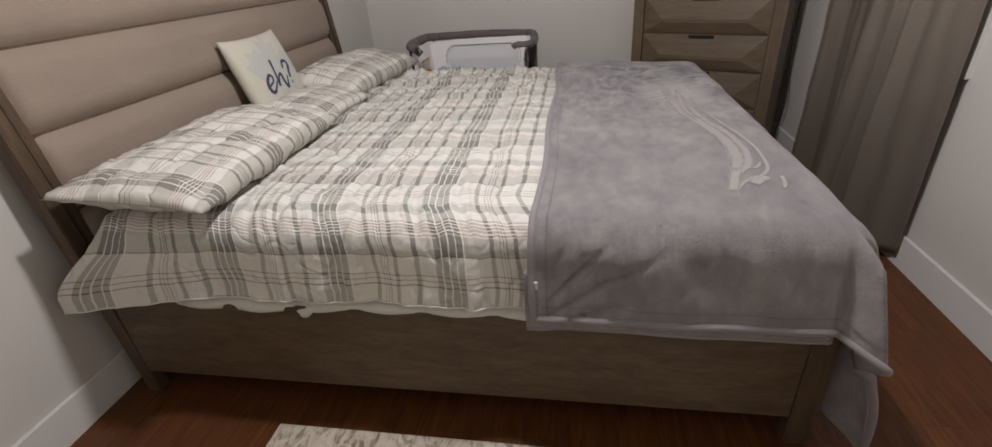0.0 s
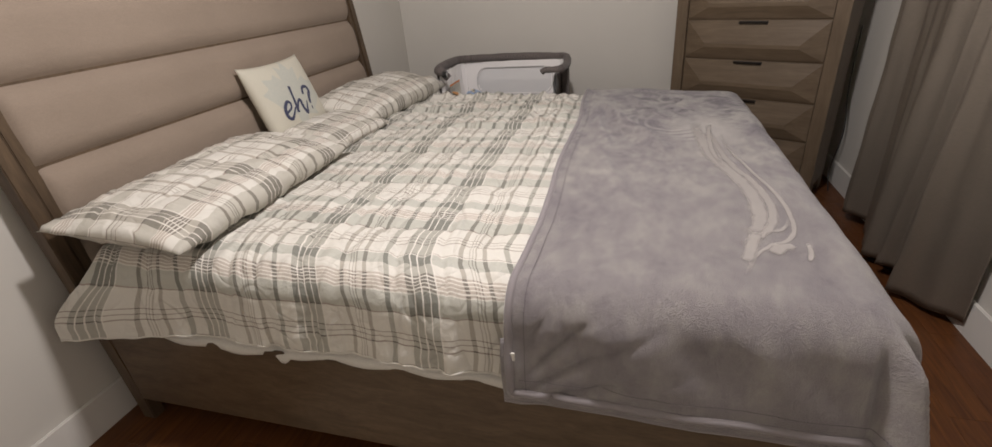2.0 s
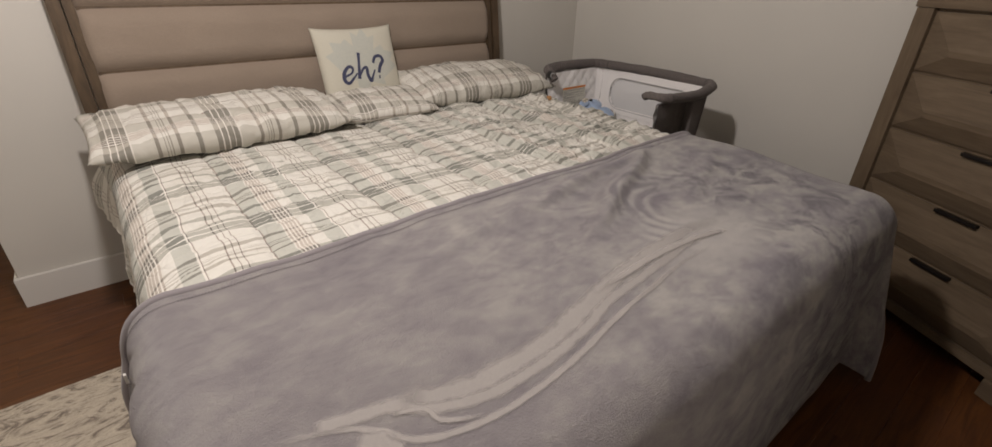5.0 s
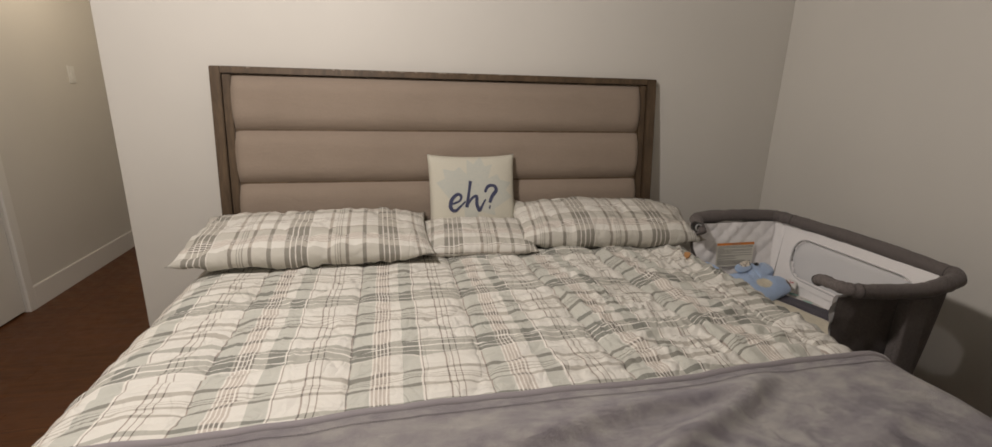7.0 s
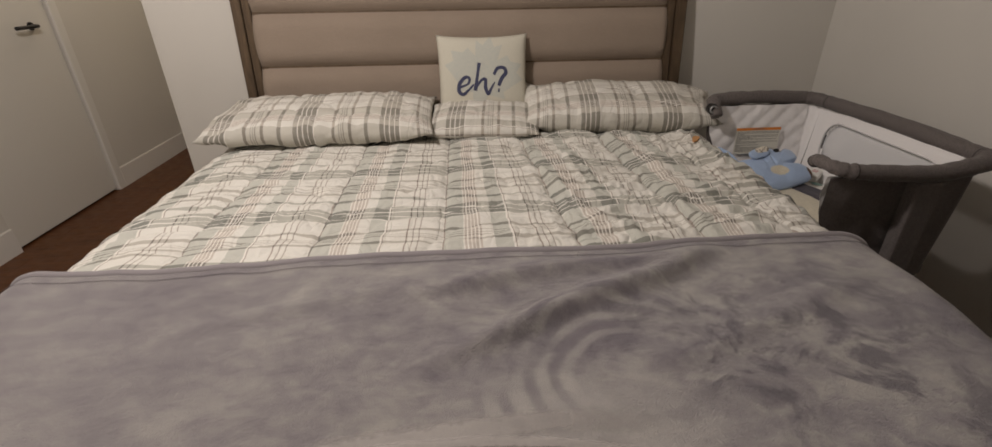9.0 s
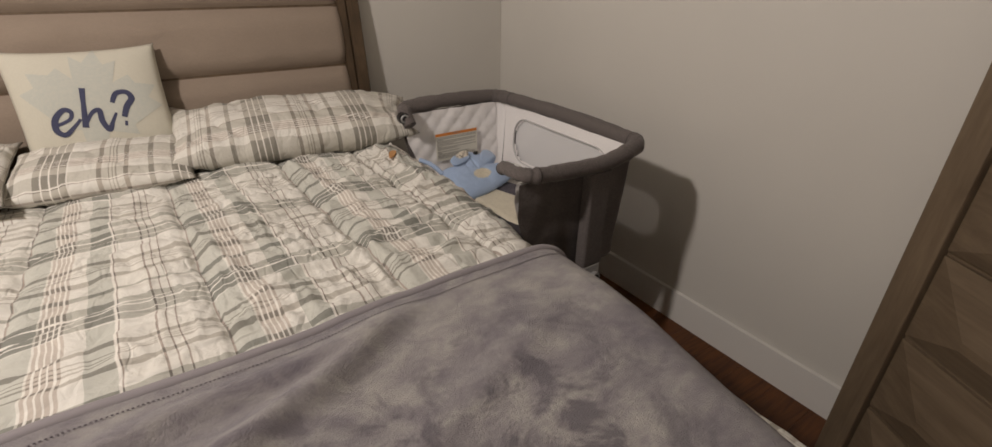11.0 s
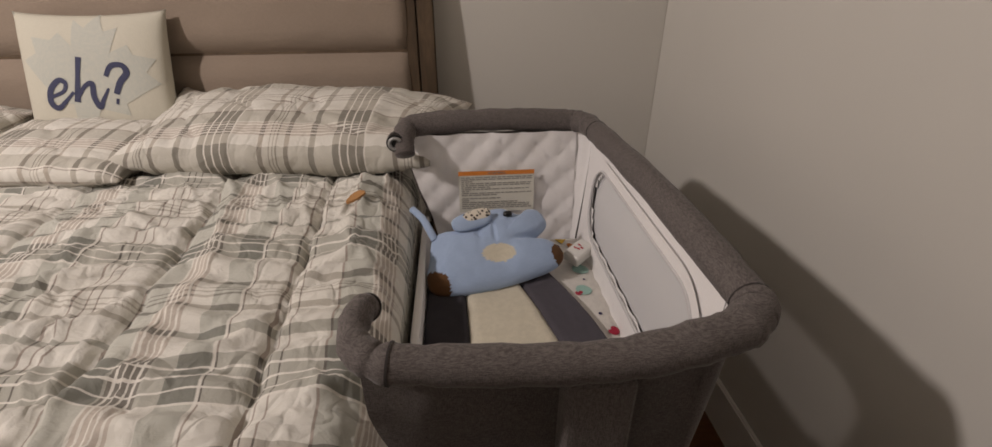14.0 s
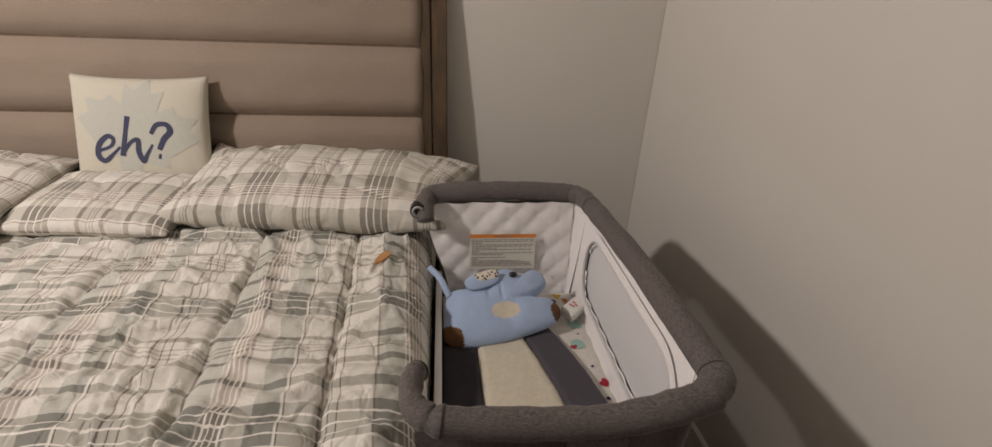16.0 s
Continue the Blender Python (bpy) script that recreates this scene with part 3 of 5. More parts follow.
comforter = thing("comforter", "quilted cream and grey plaid comforter spread over the mattress", "comforter")
shell = part("shell", bm_grid(330, 290, comforter_place, comforter_uv), PLAID, comforter, smooth=True)
shell.modifiers.new("thick", "SOLIDIFY").thickness = 0.010
QUILT = weave("quilting_thread", (0.30, 0.285, 0.26))
for k in range(-2, 4):
    pts = []
    for q in range(181):
        t = -0.16 - 1.17 * q / 180
        pts.append(Vector(comforter_place((seam_at(k, t) - CX0) / (CX1 - CX0), (-0.10 - t) / 1.98)) + Vector((0, 0, 0.0008)))
    part("quilted_seam", bm_tube(pts, 0.0016, 5), QUILT, comforter, "stitched quilting seam", True)
part("hem", bm_tube([Vector(comforter_place(0.0, q / 160)) for q in range(108)], 0.0032, 6), PLAID, comforter, "cream sewn edge", True)

BLX0, BLX1, BLY0, BLY1 = -1.300, 1.14, -1.382, -2.80
BFY, BLZ = -2.105, 0.730


def blanket_shift(s):
    """How far the edge towards the pillows strays from a straight line."""
    return 0.030 - 0.016 * sstep(0.3, 1.0, s) + 0.006 * math.sin(s * 7)


def blanket_place(u, v):
    s = BLX0 + (BLX1 - BLX0) * u
    t = BLY0 + (BLY1 - BLY0) * v
    t -= blanket_shift(s) * (1 - v)
    east, west, r = 0.905 - 0.07 * sstep(-1.45, -2.1, t), -0.985, 0.105 if s < 0 else 0.10
    px, py = min(max(s, west), east), max(t, BFY)
    dx, dy = s - px, t - py
    d = math.hypot(dx, dy)
    h = 0.012 * fbm(s * 1.8, t * 1.8, 11.0) + 0.004 * fbm(s * 7, t * 7, 5.0)
    for x0, y0, x1, y1, wide, high in ((-0.10, -1.560, 0.46, -1.478, 0.034, 0.026), (-0.02, -1.735, 0.55, -1.465, 0.036, 0.034), (-0.52, -1.640, -0.02, -1.500, 0.040, 0.010), (0.30, -1.80, 0.80, -1.60, 0.05, 0.010)):
        gx, gy = x1 - x0, y1 - y0
        long = math.hypot(gx, gy)
        f = ((s - x0) * gx + (t - y0) * gy) / long ** 2
        e = ((s - x0) * gy - (t - y0) * gx) / long + 0.012 * fbm(s * 4, t * 4, 8.0)
        e *= 1.0 if e < 0 else 1.9
        h += high * math.exp(-(e / wide) ** 2) * sstep(-0.25, 0.2, f) * sstep(1.15, 0.8, f)
    if d < 1e-6:
        return (px, py, BLZ + h)
    wx, wy = dx / d, dy / d
    corner = 4 * wx * wx * wy * wy
    ang = math.atan2(wy, wx)
    out, down = over_edge(d, r, 0.05 * wx * wx + 0.30 * corner)
    hang = sstep(0.03, 0.25, down)
    along = t if abs(wx) > abs(wy) else s
    lie = along + (0.55 * d if wx < 0 else 0.0)
    hem = 1 - 0.85 * sstep(0.15, 0.27, down)
    fold = (0.005 * math.sin(lie * 19 + 2.0 * fbm(lie * 2, d, 3.0)) + 0.010 * fbm(lie * 5.5, d * 1.2, 9.0)) * (1 - corner) * hem
    fold -= 0.006 * (1 - abs(math.sin(lie * 8.5 + 1.2 * fbm(lie, d, 21.0)))) ** 4 * (1 - corner) * hem
    fold += 0.05 * corner * math.sin(ang * 9)
    if wx < 0 and abs(wx) > abs(wy):
        # creases fanning up from the corner of the hem
        ray = math.atan2(d - 0.36, -1.36 - t)
        fan = (1 - abs(math.sin(ray * 12.0 + 0.5))) ** 3
        fold -= 0.013 * fan * sstep(-1.42, -1.50, t) * sstep(-1.85, -1.55, t) * sstep(0.05, 0.14, d)
    out += sstep(0.01, 0.11, down) * fold * (1.3 if wx < 0 and abs(wx) > abs(wy) else 0.35) + h * hang * 0.5
    if wx < 0 or wy < -0.5:
        out += 0.014 * hang * (1 - corner)
    down = min(down, BLZ - 0.02)
    return (px + wx * out, py + wy * out, BLZ - down + h * (1 - hang))


def blanket_uv(u, v):
    return (BLX0 + (BLX1 - BLX0) * u, BLY0 + (BLY1 - BLY0) * v)


blanket = thing("throw_blanket", "grey-mauve plush throw blanket draped across the foot of the bed", "blanket")
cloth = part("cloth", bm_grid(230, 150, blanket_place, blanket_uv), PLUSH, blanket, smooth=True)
mod = cloth.modifiers.new("thick", "SOLIDIFY")
mod.thickness, mod.offset = 0.016, -1
# rolled hems with a row of stitches
for name, uvs in (("hem", [(k / 160, 0.0) for k in range(161)]), ("hem", [(0.0, k / 120) for k in range(121)]), ("hem", [(1.0, k / 120) for k in range(121)])):
    pts = [Vector(blanket_place(a, b)) + Vector((0, 0, -0.003)) for a, b in uvs]
    part(name, bm_tube(pts, 0.0105, 8), PLUSH, blanket, smooth=True)


def under_place(u, v):
    p = Vector(blanket_place(-0.017 + 0.07 * u, -0.016 + 0.56 * v))
    return p + Vector((0.018, 0, 0))


layer = part("under_layer", bm_grid(12, 90, under_place, lambda u, v: blanket_uv(0.07 * u, 0.53 * v)), PLUSH, blanket, "second layer of the folded throw", True)
layer.modifiers.new("thick", "SOLIDIFY").thickness = 0.010
part("hem", bm_tube([Vector(under_place(0, k / 100)) for k in range(101)], 0.011, 8), PLUSH, blanket, smooth=True)
THREAD = weave("stitch_thread", (0.17, 0.15, 0.17))


def stitch_bm(uvs):
    bm = bmesh.new()
    for a, b in zip(uvs[::2], uvs[1::2]):
        p, q = Vector(blanket_place(*a)), Vector(blanket_place(*b))
        n = Vector((0, 0, 0.0025)) if abs(p.x) < 0.98 else Vector((-0.003, 0, 0.001))
        p, q = p + n, q + n
        side = (q - p).cross(n).normalized() * 0.0011
        bm.faces.new([bm.verts.new(c) for c in (p - side, q - side, q + side, p + side)])
        bm.faces.new([bm.verts.new(c) for c in (p - n * 0.6, q - n * 0.6, q + n * 0.5, p + n * 0.5)])
    return bm


tagged(part("stitching", stitch_bm([(k / 800, 0.026) for k in range(801)]), THREAD, blanket), kind="stuff")
part("care_tag", bm_box(-1.104, -1.099, -1.422, -1.409, 0.560, 0.582, 0.001), SHEET, blanket, "small white care tag")
tagged(part("stitching", stitch_bm([(0.014, k / 500) for k in range(8, 501)]), THREAD, blanket), kind="stuff")


# streaks where a palm brushed the nap the other way, their sheen painted pale
def streak_material():
    m = Mat("brushed_nap", 0.95, spec=0.1)
    sep = m.n("SeparateXYZ")
    m.put(sep.inputs[0], m.coords("UV"))
    across = m.math("ABSOLUTE", sep.outputs[1])
    v = m.coords()
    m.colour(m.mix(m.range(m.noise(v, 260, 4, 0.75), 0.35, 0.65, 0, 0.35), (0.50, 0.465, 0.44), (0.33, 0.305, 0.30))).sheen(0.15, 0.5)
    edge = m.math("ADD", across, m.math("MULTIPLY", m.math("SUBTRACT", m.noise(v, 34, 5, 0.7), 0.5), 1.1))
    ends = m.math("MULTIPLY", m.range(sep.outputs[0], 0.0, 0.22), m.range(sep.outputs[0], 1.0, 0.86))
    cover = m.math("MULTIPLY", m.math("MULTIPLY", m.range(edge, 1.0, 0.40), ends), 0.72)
    see, blend = m.n("BsdfTransparent"), m.n("MixShader")
    m.put(blend.inputs[0], cover)
    m.t.links.new(see.outputs[0], blend.inputs[1])
    m.t.links.new(m.b.outputs[0], blend.inputs[2])
    m.t.links.new(blend.outputs[0], m.t.nodes["Material Output"].inputs[0])
    return m.bump(m.noise(v, 260, 4, 0.75), 0.5, 0.004).m


def on_blanket(x, y, lift):
    c = blanket_shift(x)
    p = Vector(blanket_place((x - BLX0) / (BLX1 - BLX0), (y - BLY0 + c) / (BLY1 - BLY0 + c)))
    return (p.x, p.y, p.z + lift)


def streak_bm(points, width, lift):
    line = smooth_path([(x, y, 0) for x, y in points], 10)
    n = len(line) - 1

    def place(u, v):
        i = round(u * n)
        d = (line[min(i + 1, n)] - line[max(i - 1, 0)]).normalized()
        w = width * (0.45 + 0.55 * math.sin(math.pi * (0.12 + 0.80 * u)) ** 0.6)
        q = line[i] + Vector((-d.y, d.x, 0)) * (2 * v - 1) * w
        return on_blanket(q.x, q.y, lift)

    return bm_grid(n, 4, place, lambda u, v: (u, 2 * v - 1))


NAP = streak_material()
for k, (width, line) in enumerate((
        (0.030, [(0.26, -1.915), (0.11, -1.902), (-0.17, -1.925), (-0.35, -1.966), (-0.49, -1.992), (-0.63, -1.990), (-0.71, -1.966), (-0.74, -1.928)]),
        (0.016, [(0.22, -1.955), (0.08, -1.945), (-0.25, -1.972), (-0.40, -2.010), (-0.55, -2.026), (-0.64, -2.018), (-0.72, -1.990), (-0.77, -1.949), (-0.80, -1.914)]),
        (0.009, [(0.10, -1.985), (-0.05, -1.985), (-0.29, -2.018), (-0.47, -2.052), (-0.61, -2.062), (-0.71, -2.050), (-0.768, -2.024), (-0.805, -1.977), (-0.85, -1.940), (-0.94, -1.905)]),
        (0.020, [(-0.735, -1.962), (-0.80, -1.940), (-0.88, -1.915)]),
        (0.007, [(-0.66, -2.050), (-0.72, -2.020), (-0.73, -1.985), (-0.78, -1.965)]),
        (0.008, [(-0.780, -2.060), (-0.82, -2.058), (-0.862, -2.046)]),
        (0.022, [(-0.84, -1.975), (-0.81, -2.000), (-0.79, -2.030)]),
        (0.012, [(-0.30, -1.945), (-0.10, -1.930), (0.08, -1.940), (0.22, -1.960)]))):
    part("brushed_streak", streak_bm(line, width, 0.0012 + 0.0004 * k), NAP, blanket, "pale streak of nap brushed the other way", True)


# ---- pillows ----
def pillow_bm(w, h, thick, seed, pinch=0.04, nu=48, nv=32, wr=0.008, start=(0.0, 0.0)):
    bm = bmesh.new()
    layer = bm.loops.layers.uv.new("UVMap")
    sheets = []
    for side in (1, -1):
        rows = []
        for j in range(nv + 1):
            row = []
            for i in range(nu + 1):
                a, b = 2 * i / nu - 1, 2 * j / nv - 1
                border = i in (0, nu) or j in (0, nv)
                if border and side < 0:
                    row.append(sheets[0][j][i])
                    continue
                x = a * w / 2 * (1 - pinch * (1 - b * b) ** 0.8 * (abs(a) ** 3))
                y = b * h / 2 * (1 - 1.6 * pinch * (1 - a * a) ** 0.8 * (abs(b) ** 3))
                puff = ((1 - abs(a) ** 2.7) * (1 - abs(b) ** 2.5)) ** 0.46
                z = side * thick / 2 * puff
                z += wr * fbm(x * 6, y * 9, seed + side) * puff ** 0.4 * (1.4 - puff)
                z += (0 if border else 1) * wr * (0.7 * fbm(x * 22, y * 9, seed + 3 * side) * min(1, 2.5 * (1 - puff)) - 0.9 * (1 - abs(math.sin(9 * x + 14 * y + 3 * fbm(x * 4, y * 4, seed)))) ** 4 * puff)
                row.append(bm.verts.new((x, y, z)))
            rows.append(row)
        sheets.append(rows)
        for j in range(nv):
            for i in range(nu):
                quad = (rows[j][i], rows[j][i + 1], rows[j + 1][i + 1], rows[j + 1][i])
                ids = ((i, j), (i + 1, j), (i + 1, j + 1), (i, j + 1))
                if side < 0:
                    quad, ids = quad[::-1], ids[::-1]
                f = bm.faces.new(quad)
                for loop, (p, q) in zip(f.loops, ids):
                    loop[layer].uv = (p / nu * w - start[0], q / nv * h - start[1] + (0 if side > 0 else 0.13))
    return bm


def pillow(label, w, h, thick, seed, m, wr=0.008, start=(0.0, 0.0)):
    ob = single("pillow", pillow_bm(w, h, thick, seed, nu=72, nv=44, wr=wr, start=start), PLAIDP, label, "pillow", "pillows on the bed", True)
    ob.matrix_basis = m
    return ob


pillow("long cream and grey plaid king pillow lying flat by the headboard", 0.94, 0.49, 0.142, 3.0, pose(-0.612, -0.270, 0.773, 5, 0, 1), 0.016, (0.385, 0.165))
plump = pillow("plump cream and grey plaid king pillow beside the bassinet", 0.83, 0.43, 0.16, 8.0, pose(0.655, -0.245, 0.783, 9, -1, -6), 0.015, (0.25, 0.16))
for v in plump.data.vertices:
    # the back corner is stretched out and hangs a little
    pull = sstep(0.18, 0.42, v.co.x) * sstep(-0.10, 0.21, v.co.y)
    v.co.x += 0.075 * pull
    v.co.z -= 0.030 * pull
    ear = sstep(-0.30, -0.42, v.co.x) * sstep(0.05, 0.21, v.co.y)
    v.co.z += 0.035 * ear
pillow("small cream and grey plaid pillow in front of the cushion", 0.48, 0.32, 0.10, 14.0, pose(0.068, -0.288, 0.750, 9, 0, -5), 0.010, (0.085, 0.20))

# cushion with lettering
cushion = thing("cushion", "square cream cushion with a faded leaf print and navy lettering", "cushion", at=pose(0.075, -0.066, 0.872, 72, 0, 0))
CW, CT = 0.42, 0.11


def cushion_z(x, y):
    """Height of the bulging front over the cushion's middle plane."""
    a, b = min(abs(2 * x / CW), 1), min(abs(2 * y / CW), 1)
    p = a / (1 - 0.045 * (1 - b * b) ** 0.8 * a ** 3)
    q = b / (1 - 0.072 * (1 - a * a) ** 0.8 * b ** 3)
    return CT / 2 * (max(0.0, 1 - p ** 2.7) * max(0.0, 1 - q ** 2.5)) ** 0.46


part("cover", pillow_bm(CW, CW, CT, 21.0, 0.045, 40, 40, 0.0006), CUSH, cushion, smooth=True)


def print_bm(outline, lift):
    """A flat printed patch laid on the bulging front of the cushion."""
    bm = bmesh.new()
    bm.faces.new([bm.verts.new((x, y, 0)) for x, y in outline])
    bmesh.ops.triangulate(bm, faces=bm.faces[:])
    for _ in range(3):
        bmesh.ops.subdivide_edges(bm, edges=[e for e in bm.edges if e.calc_length() > 0.018], cuts=1)
        bmesh.ops.triangulate(bm, faces=bm.faces[:])
    for v in bm.verts:
        v.co.z = cushion_z(v.co.x, v.co.y) + lift
    return bm


half = [(0, 0.165), (0.022, 0.125), (0.05, 0.14), (0.042, 0.08), (0.075, 0.105), (0.09, 0.085), (0.135, 0.085), (0.12, 0.05), (0.15, 0.03), (0.085, -0.03), (0.095, -0.055), (0.03, -0.05), (0.01, -0.13)]
leaf = half + [(-x, y) for x, y in reversed(half[1:])]
leaf = [(1.22 * (x * math.cos(0.2) + y * math.sin(0.2)) - 0.002, 1.22 * (y * math.cos(0.2) - x * math.sin(0.2)) - 0.002) for x, y in leaf]
part("leaf_print", print_bm(leaf, 0.0010), LEAFP, cushion, "faded grey-green leaf print")


def stroke_bm(points, widths, lift):
    widths = [1.25 * w for w in widths]
    pts = smooth_path([(x * 0.95, y * 0.82 + 0.026, 0) for x, y in points], 10)
    n = len(pts)
    bm = bmesh.new()
    prev = None
    for i, p in enumerate(pts):
        d = (pts[min(i + 1, n - 1)] - pts[max(i - 1, 0)]).normalized()
        f = i / (n - 1) * (len(widths) - 1)
        k = min(int(f), len(widths) - 2)
        w = widths[k] + (widths[k + 1] - widths[k]) * (f - k)
        side = Vector((-d.y, d.x, 0)) * w / 2
        pair = []
        for q in (p - side, p + side):
            pair.append(bm.verts.new((q.x, q.y, cushion_z(q.x, q.y) + lift)))
        if prev:
            bm.faces.new((prev[0], pair[0], pair[1], prev[1]))
        prev = pair
    return bm


LET = 0.0022
part("lettering", stroke_bm([(-0.112, -0.072), (-0.075, -0.055), (-0.066, -0.028), (-0.085, -0.018), (-0.113, -0.050), (-0.118, -0.092), (-0.098, -0.110), (-0.070, -0.085), (-0.046, -0.058)], (0.008, 0.008, 0.01, 0.012, 0.014, 0.014, 0.012, 0.008, 0.006), LET), INK, cushion, "navy brush lettering")
part("lettering", stroke_bm([(-0.017, 0.058), (-0.026, 0.0), (-0.040, -0.092)], (0.013, 0.010, 0.014), LET), INK, cushion)
part("lettering", stroke_bm([(-0.038, -0.082), (-0.012, -0.040), (0.010, -0.032), (0.010, -0.075), (0.022, -0.110), (0.036, -0.085), (0.055, -0.048)], (0.008, 0.009, 0.012, 0.013, 0.013, 0.009, 0.005), LET), INK, cushion)
part("lettering", stroke_bm([(0.052, -0.008), (0.070, 0.026), (0.100, 0.028), (0.110, 0.002), (0.090, -0.028), (0.074, -0.068)], (0.010, 0.012, 0.012, 0.014, 0.014, 0.012), LET), INK, cushion)
part("lettering", stroke_bm([(0.070, -0.092), (0.078, -0.094)], (0.013, 0.013), LET), INK, cushion)


# a small brown fabric scrap on the comforter
def scrap_bm():
    bm = bmesh.new()
    outline = [(0.030 * math.cos(a) * (1 if math.cos(a) > 0 else 0.8) + 0.012 * math.sin(a) ** 2, 0.012 * math.sin(a)) for a in [k * math.pi / 9 for k in range(18)]]
    bm.faces.new([bm.verts.new((x, y, 0.003 * math.sin(60 * x))) for x, y in outline])
    r = bmesh.ops.extrude_face_region(bm, geom=bm.faces[:])
    for v in [g for g in r["geom"] if isinstance(g, bmesh.types.BMVert)]:
        v.co.z += 0.005
    return bm


TANSCRAP = weave("tan_fabric", (0.52, 0.27, 0.11))
scrap = single("fabric_scrap", scrap_bm(), TANSCRAP, "small curled tan fabric scrap lying on the comforter", "scrap")
top = max(comforter_place((0.880 + dx - CX0) / (CX1 - CX0), (-0.10 + 0.615 - dy) / 1.98)[2] for dx in (-0.015, 0, 0.015) for dy in (-0.02, 0, 0.02))
scrap.matrix_basis = pose(0.880, -0.615, top + 0.001, 0, 0, 55)

# ---- bassinet ----
bassinet = thing("bassinet", "grey melange bedside bassinet with white quilted lining and mesh window", "bassinet")
RZ = 0.835
RAIL = [(0.996, -1.122, 0.822), (0.992, -1.140, 0.833), (0.990, -1.186, RZ), (1.008, -1.216, RZ - 0.003), (1.055, -1.228, RZ - 0.008), (1.26, -1.231, RZ - 0.018), (1.39, -1.218, RZ - 0.006), (1.445, -1.195, RZ), (1.460, -1.14, RZ + 0.002),
        (1.452, -0.85, RZ + 0.012), (1.432, -0.53, RZ + 0.012), (1.415, -0.475, RZ + 0.012), (1.37, -0.452, RZ + 0.012), (1.18, -0.452, RZ + 0.018), (1.02, -0.462, RZ + 0.012), (0.990, -0.50, RZ + 0.002), (0.992, -0.535, 0.80)]
pts = smooth_path(RAIL, 10)
radii = [(0.0262 + 0.004 * fbm(i * 0.45, 0.3) + 0.0015 * fbm(i * 1.3, 2.3)) * min(1, 0.64 + 0.008 * max(0, i - 14), 0.8 + 0.02 * (len(pts) - i)) for i in range(len(pts))]
rail = part("padded_rail", bm_tube(pts, radii, 14), MELANGE, bassinet, "padded grey fabric rail", True)
PIPING = weave("dark_piping", (0.05, 0.044, 0.042))
for i in (1, 38, 78, len(pts) - 62):
    d = (pts[i + 1] - pts[i - 1]).normalized()
    part("rail_seam", bm_tube([pts[i] - d * 0.0013, pts[i] + d * 0.0013], radii[i] + 0.0007, 20), PIPING, rail, "dark sewn seam round the rail")


def rounded_loop(x0, x1, y0, y1, r, n=8):
    out = []
    for cx, cy, a0 in ((x1 - r, y1 - r, 0), (x0 + r, y1 - r, 90), (x0 + r, y0 + r, 180), (x1 - r, y0 + r, 270)):
        out += [(cx + r * math.cos(radians(a0 + 90 * k / n)), cy + r * math.sin(radians(a0 + 90 * k / n))) for k in range(n + 1)]
    return out


BX0, BX1, BY0, BY1, FLOORZ = 1.020, 1.452, -1.203, -0.458, 0.47
WY0, WY1, WZ0, WZ1, WR = -1.115, -0.580, 0.605, 0.785, 0.075


def in_window(y, z, grow=0.0):
    a, b = abs(y - (WY0 + WY1) / 2) - (WY1 - WY0) / 2 + WR - grow, abs(z - (WZ0 + WZ1) / 2) - (WZ1 - WZ0) / 2 + WR - grow
    return math.hypot(max(a, 0), max(b, 0)) + min(max(a, b), 0) < WR


def side_bm(axis, outer):
    """One upright fabric side of the tub, tapering inward to the base; the outer skin or the inner lining."""
    inset = 0.0 if outer else 0.014
    top = RZ - (0.034 if axis == "south" else 0.01)

    def place(u, v):
        z = FLOORZ - (0.03 if outer else -0.02) + (top - FLOORZ + (0.03 if outer else -0.02)) * v
        lean = 0.035 * (1 - v) ** 1.4
        if axis == "east":
            y = BY0 + 0.05 + (BY1 - BY0 - 0.1) * u
            q = 0 if outer else 0.003 * math.sin(u * 60) * (1 - v)
            return (BX1 - inset - lean * 0.6 + q, y, z)
        y0 = BY0 if axis == "south" else BY1
        left = BX0 - 0.025 * sstep(0.35, 0.8, v) + (0.17 * (1 - v) ** 4 if outer else 0.055 * (1 - v) ** 2.2)
        x = left + (BX1 - 0.045 - left) * u
        s = 1 if axis == "south" else -1
        sag = 0.006 * fbm(x * 9, z * 7, 2.0 if outer else 5.0)
        q = 0.0
        if not outer:
            d1, d2 = math.sin((x + z) * 42), math.sin((x - z) * 42)
            q = 0.010 * (abs(d1) ** 0.35 * abs(d2) ** 0.35) - 0.005
        return (x, y0 + s * (inset + lean * 0.7) + sag + s * q, z)

    return bm_grid(52, 30, place)


def corner_bm(x, y, a0, outer):
    inset = 0.0 if outer else 0.014
    top = RZ - 0.01

    def place(u, v):
        a = radians(a0 + 90 * u)
        z = FLOORZ - (0.03 if outer else -0.02) + (top - FLOORZ + (0.03 if outer else -0.02)) * v
        r = 0.05 - inset - 0.028 * (1 - v) ** 1.4 + 0.003 * math.sin(u * 9) * v
        return (x + r * math.cos(a), y + r * math.sin(a), z)

    return bm_grid(10, 24, place)


